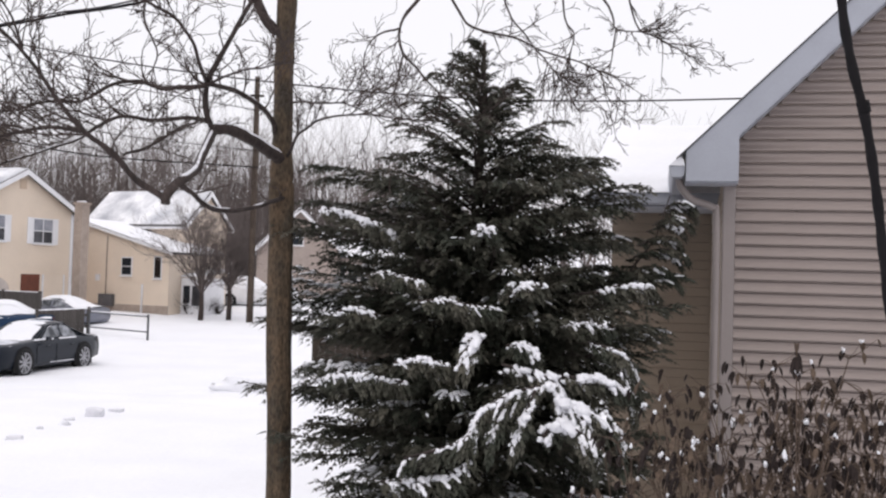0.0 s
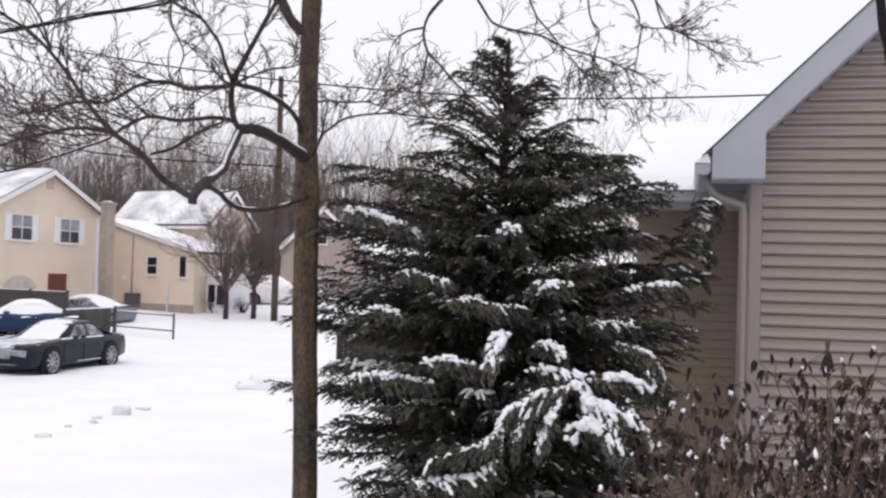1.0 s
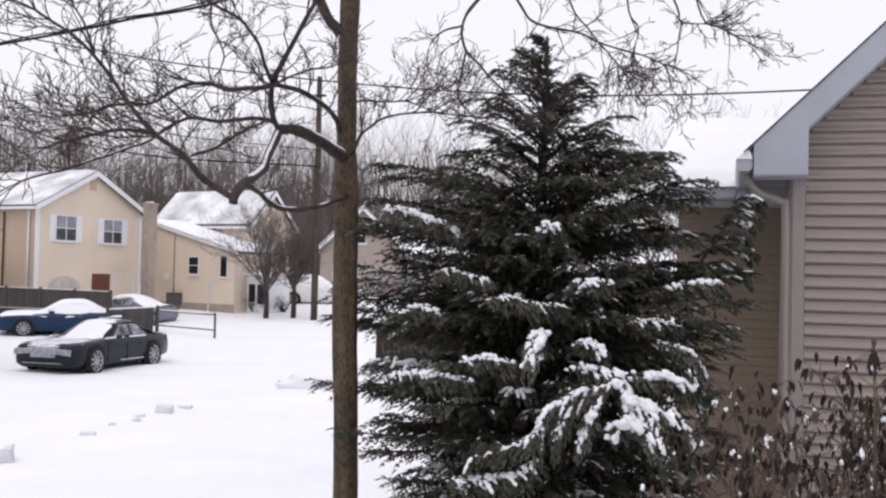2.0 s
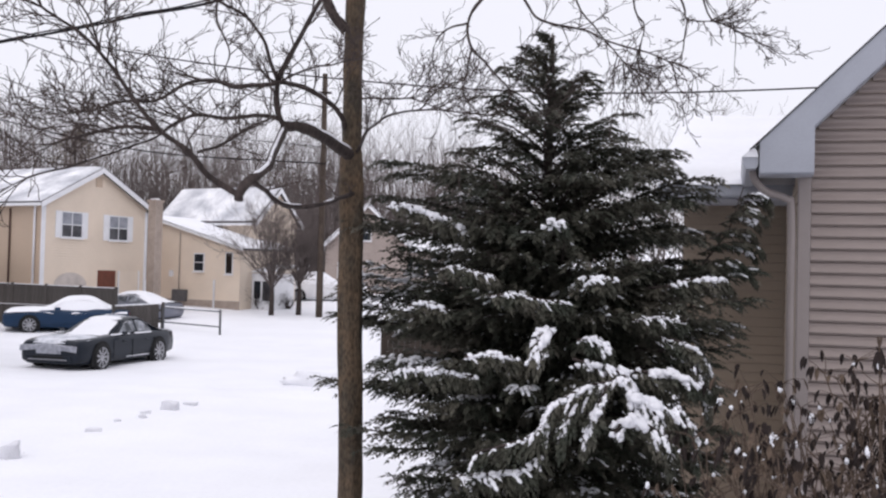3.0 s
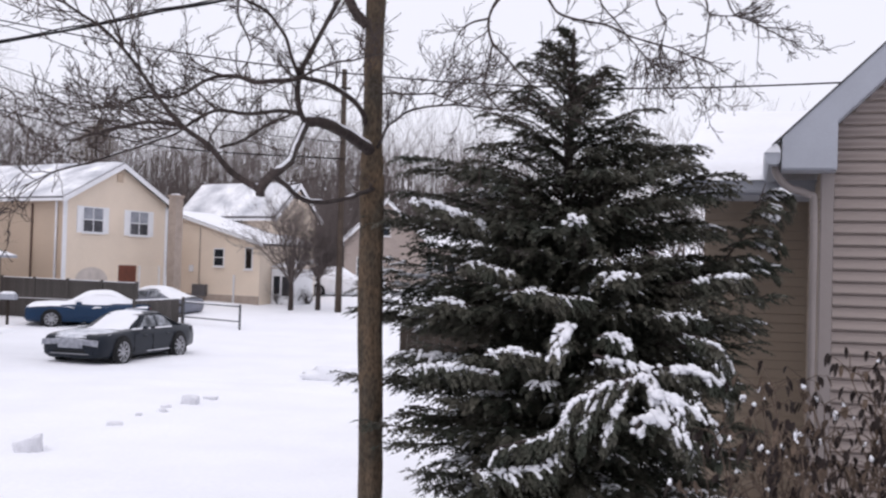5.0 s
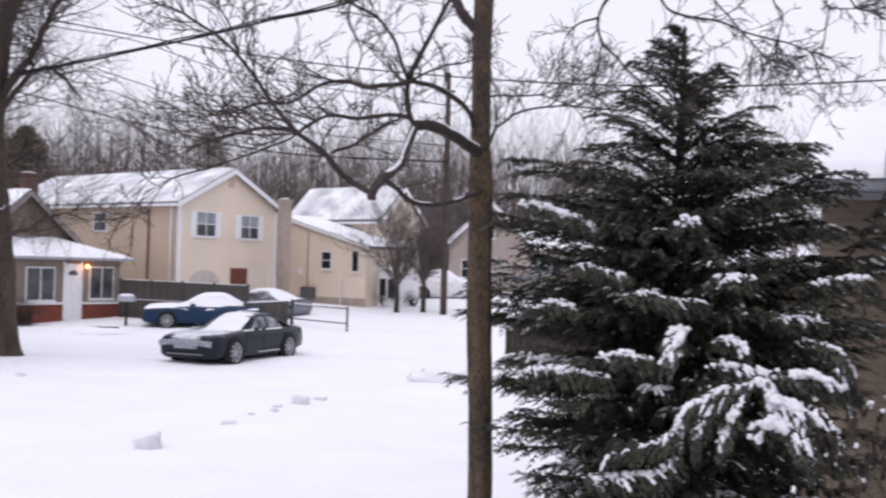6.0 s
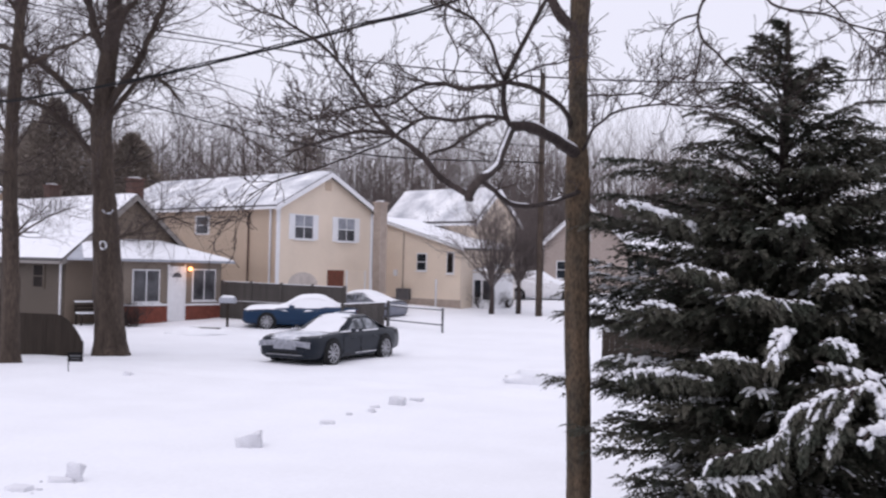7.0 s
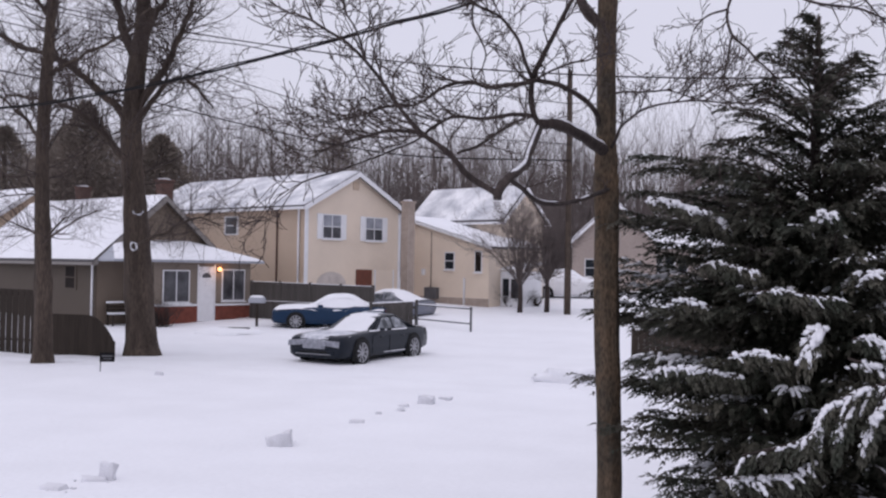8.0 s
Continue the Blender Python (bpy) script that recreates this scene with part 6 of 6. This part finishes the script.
blob_data(mound_v, mound_f, Vector((0, 0, -0.10)), (1.5, 0.9, 0.26), Matrix.Identity(3), random.Random(2), 8, 18, 0.2)
tagged(new("snow_mound", mesh_of("snow_mound", mound_v, mound_f, SNOW, True)), "low mound of snow before the porch", "snow", "snow clumps").matrix_basis = pose(-18.35, 33.3, ground_height(-18.35, 33.3) + 0.02, 0, 0, 20)


bank_v, bank_f = [], []
blob_data(bank_v, bank_f, Vector((0, 0, 0)), (0.75, 0.22, 0.20), Matrix.Identity(3), random.Random(12), 9, 20, 0.3)
tagged(new("snow_mound", mesh_of("snow_mound", bank_v, bank_f, SNOW, True)), "long low bank of snow on the yard", "snow", "snow clumps").matrix_basis = pose(-4.2, 22.9, ground_height(-4.2, 22.9) + 0.05, 0, 0, 4)


def snow_chunk(x, y, w, d, h, tilt, seed, label):
    """A broken slab of crusted snow: an uneven block with worn edges, lying tilted, with crumbs round it."""
    rng = random.Random(seed)
    v, f = box_data(-w / 2, w / 2, -d / 2, d / 2, -0.04, h)
    bm = bmesh.new()
    vs = [bm.verts.new((p[0] * rng.uniform(0.6, 1.15), p[1] * rng.uniform(0.6, 1.15), p[2] * (rng.uniform(0.5, 1.1) if p[2] > 0 else 1.0))) for p in v]
    for q in f:
        bm.faces.new([vs[i] for i in q])
    bmesh.ops.bevel(bm, geom=bm.edges[:], offset=min(w, d, h) * 0.24, segments=2, affect="EDGES", profile=0.6)
    bmesh.ops.subdivide_edges(bm, edges=bm.edges[:], cuts=1, use_grid_fill=True)
    for q in bm.verts:
        q.co += Vector((noise.noise(q.co * 9), noise.noise(q.co * 9 + Vector((5, 0, 0))), noise.noise(q.co * 9 + Vector((0, 5, 0))))) * h * 0.16
    me = bpy.data.meshes.new("snow_chunk")
    bm.to_mesh(me)
    bm.free()
    me.materials.append(CRUST)
    me.polygons.foreach_set("use_smooth", [True] * len(me.polygons))
    ob = tagged(new("snow_chunk", me), label, "snow", "broken snow chunks")
    ob.matrix_basis = pose(x, y, ground_height(x, y), 0, tilt, rng.uniform(-20, 20))
    cv, cf = [], []
    for k in range(7):
        r = rng.uniform(0.008, 0.022)
        a = rng.uniform(0, 2 * math.pi)
        blob_data(cv, cf, Vector((math.cos(a) * w * rng.uniform(0.5, 0.8), math.sin(a) * d * rng.uniform(0.6, 1.0), r * 0.4)), (r, r, r * 0.7), Matrix.Identity(3), rng, 4, 6, 0.4)
    part("crumbs", mesh_of("crumbs", cv, cf, CRUST, True), ob)


BLOCK, FLAT = "tilted block of crusted snow lying on the snow", "flat piece of crusted snow half sunk in the snow"
for x, y, w, d, h, tilt, label in ((-6.67, 13.60, 0.40, 0.26, 0.22, -14, BLOCK), (-6.15, 18.62, 0.34, 0.25, 0.19, 8, BLOCK), (-6.03, 19.41, 0.29, 0.15, 0.07, 0, FLAT), (-6.25, 17.42, 0.14, 0.10, 0.06, 0, FLAT), (-6.36, 17.95, 0.15, 0.10, 0.05, 0, FLAT), (-6.47, 16.87, 0.10, 0.08, 0.05, 0, FLAT), (-6.44, 15.89, 0.26, 0.16, 0.07, 0, FLAT), (-7.41, 10.45, 0.22, 0.09, 0.25, 10, "upright slab of crusted snow"), (-7.50, 10.35, 0.34, 0.16, 0.06, 0, FLAT), (-7.64, 9.82, 0.32, 0.18, 0.08, 0, FLAT), (-13.37, 20.86, 0.22, 0.16, 0.09, 0, FLAT)):
    snow_chunk(x, y, w, d, h, tilt, int(y * 100), label)


def low_bush(x, y, w, h, seed):
    rng = random.Random(seed)
    b = thing("dormant_bush", pose(x, y, ground_height(x, y)), "dark dormant bush by the house foundation", "bush")
    fine = []
    for _ in range(45):
        a = rng.uniform(0, 2 * math.pi)
        twig(rng, Vector((rng.uniform(-w, w) * 0.5, rng.uniform(-w, w) * 0.3, 0)), Vector((math.cos(a) * 0.6, math.sin(a) * 0.6, 1)), h * rng.uniform(0.7, 1.1), 0.02, 2, fine, 0.3, 0.05, 4, 5, 0.9, 0.5)
    tagged(part("twig_mass", tubes("twig_mass", fine, BARK_DARK, 3), b), kind="stuff")


low_bush(-11.2, 47.2, 1.0, 0.8, 61)
low_bush(-10.5, 47.6, 0.7, 0.6, 62)
low_bush(-22.2, 34.6, 1.0, 0.9, 63)


# ---------------------------------------------------------------- the withered shrub below the window
def build_shrub():
    rng = random.Random(23)
    o = Vector((1.25, 3.75, 0.35))
    sh = thing("withered_shrub", Matrix.Translation(o), "withered shrub with drooping brown leaves and dabs of snow", "shrub")
    stems, dark, tan, sv, sf = [], ([], []), ([], []), [], []

    def droop_leaf(p, ln, w, way, store):
        """A curled hanging leaf: folded along its midrib, five cross sections."""
        v, f = store
        b = len(v)
        side = way.cross(Vector((0, 0, 1)))
        side = side.normalized() if side.length > 0.05 else Vector((1, 0, 0))
        d = (way * 0.25 + Vector((0, 0, -1))).normalized()
        fold = side.cross(d).normalized()
        pos = p.copy()
        for i in range(6):
            u = i / 5
            ww = w * math.sin(math.pi * (0.08 + 0.92 * u) ** 0.85) + 0.0012
            v.extend((pos - side * ww + fold * ww * 0.8, pos, pos + side * ww + fold * ww * 0.8))
            d = (d + Vector((0, 0, -0.25)) + fold * 0.12).normalized()
            pos = pos + d * (ln / 5)
        for i in range(5):
            a = b + i * 3
            f.extend(((a, a + 1, a + 4, a + 3), (a + 1, a + 2, a + 5, a + 4)))

    def dab(p, s):
        for _ in range(3):
            q = s * rng.uniform(0.45, 0.9)
            blob_data(sv, sf, p + rand_dir(rng) * s * 0.8, (q, q * rng.uniform(0.7, 1.2), q * rng.uniform(0.8, 1.9)), Matrix.Identity(3), rng, 4, 6, 0.55)

    def shoot(base, way, ln, r, lift, heads=True):
        pts, d = [base], way.normalized()
        for i in range(7):
            d = (d + rand_dir(rng) * 0.16 + Vector((0, 0, lift))).normalized()
            pts.append(pts[-1] + d * ln / 7)
        stems.append((pts, [r * (1 - 0.6 * i / 7) for i in range(8)]))
        return pts

    for k in range(340):
        x = rng.uniform(-0.46, 1.3)
        y = rng.uniform(-0.55, 0.65)
        crest = 1.74 + 0.12 * math.sin(x * 3.1) - 0.05 * x + (rng.uniform(-0.75, 0.0) if k % 3 else rng.uniform(-0.2, 0.2))
        base = Vector((x * 0.7, y * 0.8, 0.0))
        pts = shoot(base, Vector((x * 0.12, y * 0.15, 1)), crest, 0.0058, 0.02)
        for i in range(3, 8):
            for _ in range(3 if i < 7 else 5):
                a = rng.uniform(0, 2 * math.pi)
                w = Vector((math.cos(a), math.sin(a), 0.3))
                sub = shoot(pts[i], w + Vector((0, 0, 0.5)), rng.uniform(0.05, 0.16), 0.0022, -0.06)
                store = dark if rng.random() < 0.66 else tan
                for q in (sub[-1], sub[-1] + rand_dir(rng) * 0.012)[:1 + (rng.random() < 0.45)]:
                    droop_leaf(q, rng.uniform(0.032, 0.060), rng.uniform(0.006, 0.0105), Vector((math.cos(a), math.sin(a), 0)), store)
                if rng.random() < 0.06:
                    dab(sub[-1] + Vector((0, 0, 0.004)), rng.uniform(0.004, 0.010))
        if rng.random() < 0.22:
            dab(pts[-1], rng.uniform(0.006, 0.012))
    # arching canes with snow along their backs
    for k in range(46):
        x, y = rng.uniform(-0.40, 1.1), rng.uniform(-0.55, 0.5)
        a = rng.uniform(0, 2 * math.pi)
        pts = shoot(Vector((x * 0.75, y * 0.8, rng.uniform(0.9, 1.45))), Vector((math.cos(a), math.sin(a) * 0.6, 0.9)), rng.uniform(0.25, 0.55), 0.0055, -0.22)
        i = rng.randint(2, 4)
        for p, q in zip(pts[i:i + 3], pts[i + 1:i + 4]):
            for t in (0.0, 0.33, 0.66):
                w = rng.uniform(0.004, 0.008)
                blob_data(sv, sf, p.lerp(q, t) + Vector((0, 0, 0.005)), (w * 1.6, w * 1.2, w), Matrix.Identity(3), rng, 4, 6, 0.4)
        for p in pts[3:]:
            for _ in range(3):
                w = rand_dir(rng)
                droop_leaf(p, rng.uniform(0.03, 0.06), rng.uniform(0.006, 0.012), Vector((w.x, w.y, 0)), dark if rng.random() < 0.65 else tan)
    # the tall stalk with its seed head
    tall = [Vector((-0.135, -0.50, 0.9)), Vector((-0.13, -0.50, 1.4)), Vector((-0.132, -0.50, 1.8)), Vector((-0.137, -0.50, 2.06))]
    stems.append((tall, [0.005, 0.004, 0.0035, 0.003]))
    for a in range(7):
        w = Vector((math.cos(a * 0.9), math.sin(a * 0.9), 0))
        droop_leaf(tall[-1] + w * 0.006 - Vector((0, 0, 0.01)), 0.055, 0.0065, w * 0.2, dark)
    for a in range(4):
        w = Vector((math.cos(a * 1.6) * 0.22, math.sin(a * 1.6) * 0.22, 1))
        stems.append(([tall[-1], tall[-1] + w * 0.018, tall[-1] + w * 0.036], [0.002, 0.0035, 0.0015]))
    tagged(part("stem", tubes("stem", stems, STEM_BROWN, 4), sh, "thin brown stems"), kind="stuff")
    tagged(part("leaf", mesh_of("leaf", *dark, DEAD_LEAF, True), sh, "hanging dark brown leaves"), kind="stuff")
    tagged(part("leaf", mesh_of("leaf", *tan, DEAD_TAN, True), sh, "curled tan leaves"), kind="stuff")
    tagged(part("snow_dab", mesh_of("snow_dab", sv, sf, SNOW, True), sh), kind="stuff")


build_shrub()


# ---------------------------------------------------------------- lap siding, board by board
def clad():
    expo, slope, width = 0.0992, 0.97, 7.4
    full = lap_board(5.2, expo, VINYL)
    k = 0
    z = 0.22
    while z < 6.2:
        if z < 3.84:
            part("lap_board", full, right_house, "", pose(0.003, 0.0, z))
        else:
            x = max(0.003, (z - 3.84) / slope)
            part("lap_board", lap_board(max(0.3, 5.0 - x), expo, VINYL), right_house, "", pose(x, 0.0, z))
        z += expo
    wall = lap_board(1.09, expo, VINYL_B, False)
    z = 0.25
    while z < 3.55:
        part("lap_board", wall, rear_wing, "", pose(-1.15, 0.008, z))
        z += expo
    side = lap_board(2.4, expo, VINYL_B, False)
    z = 0.25
    while z < 3.5:
        part("lap_board", side, right_house, "", pose(-0.072, 2.55, z, 0, 0, -90))
        z += expo


clad()
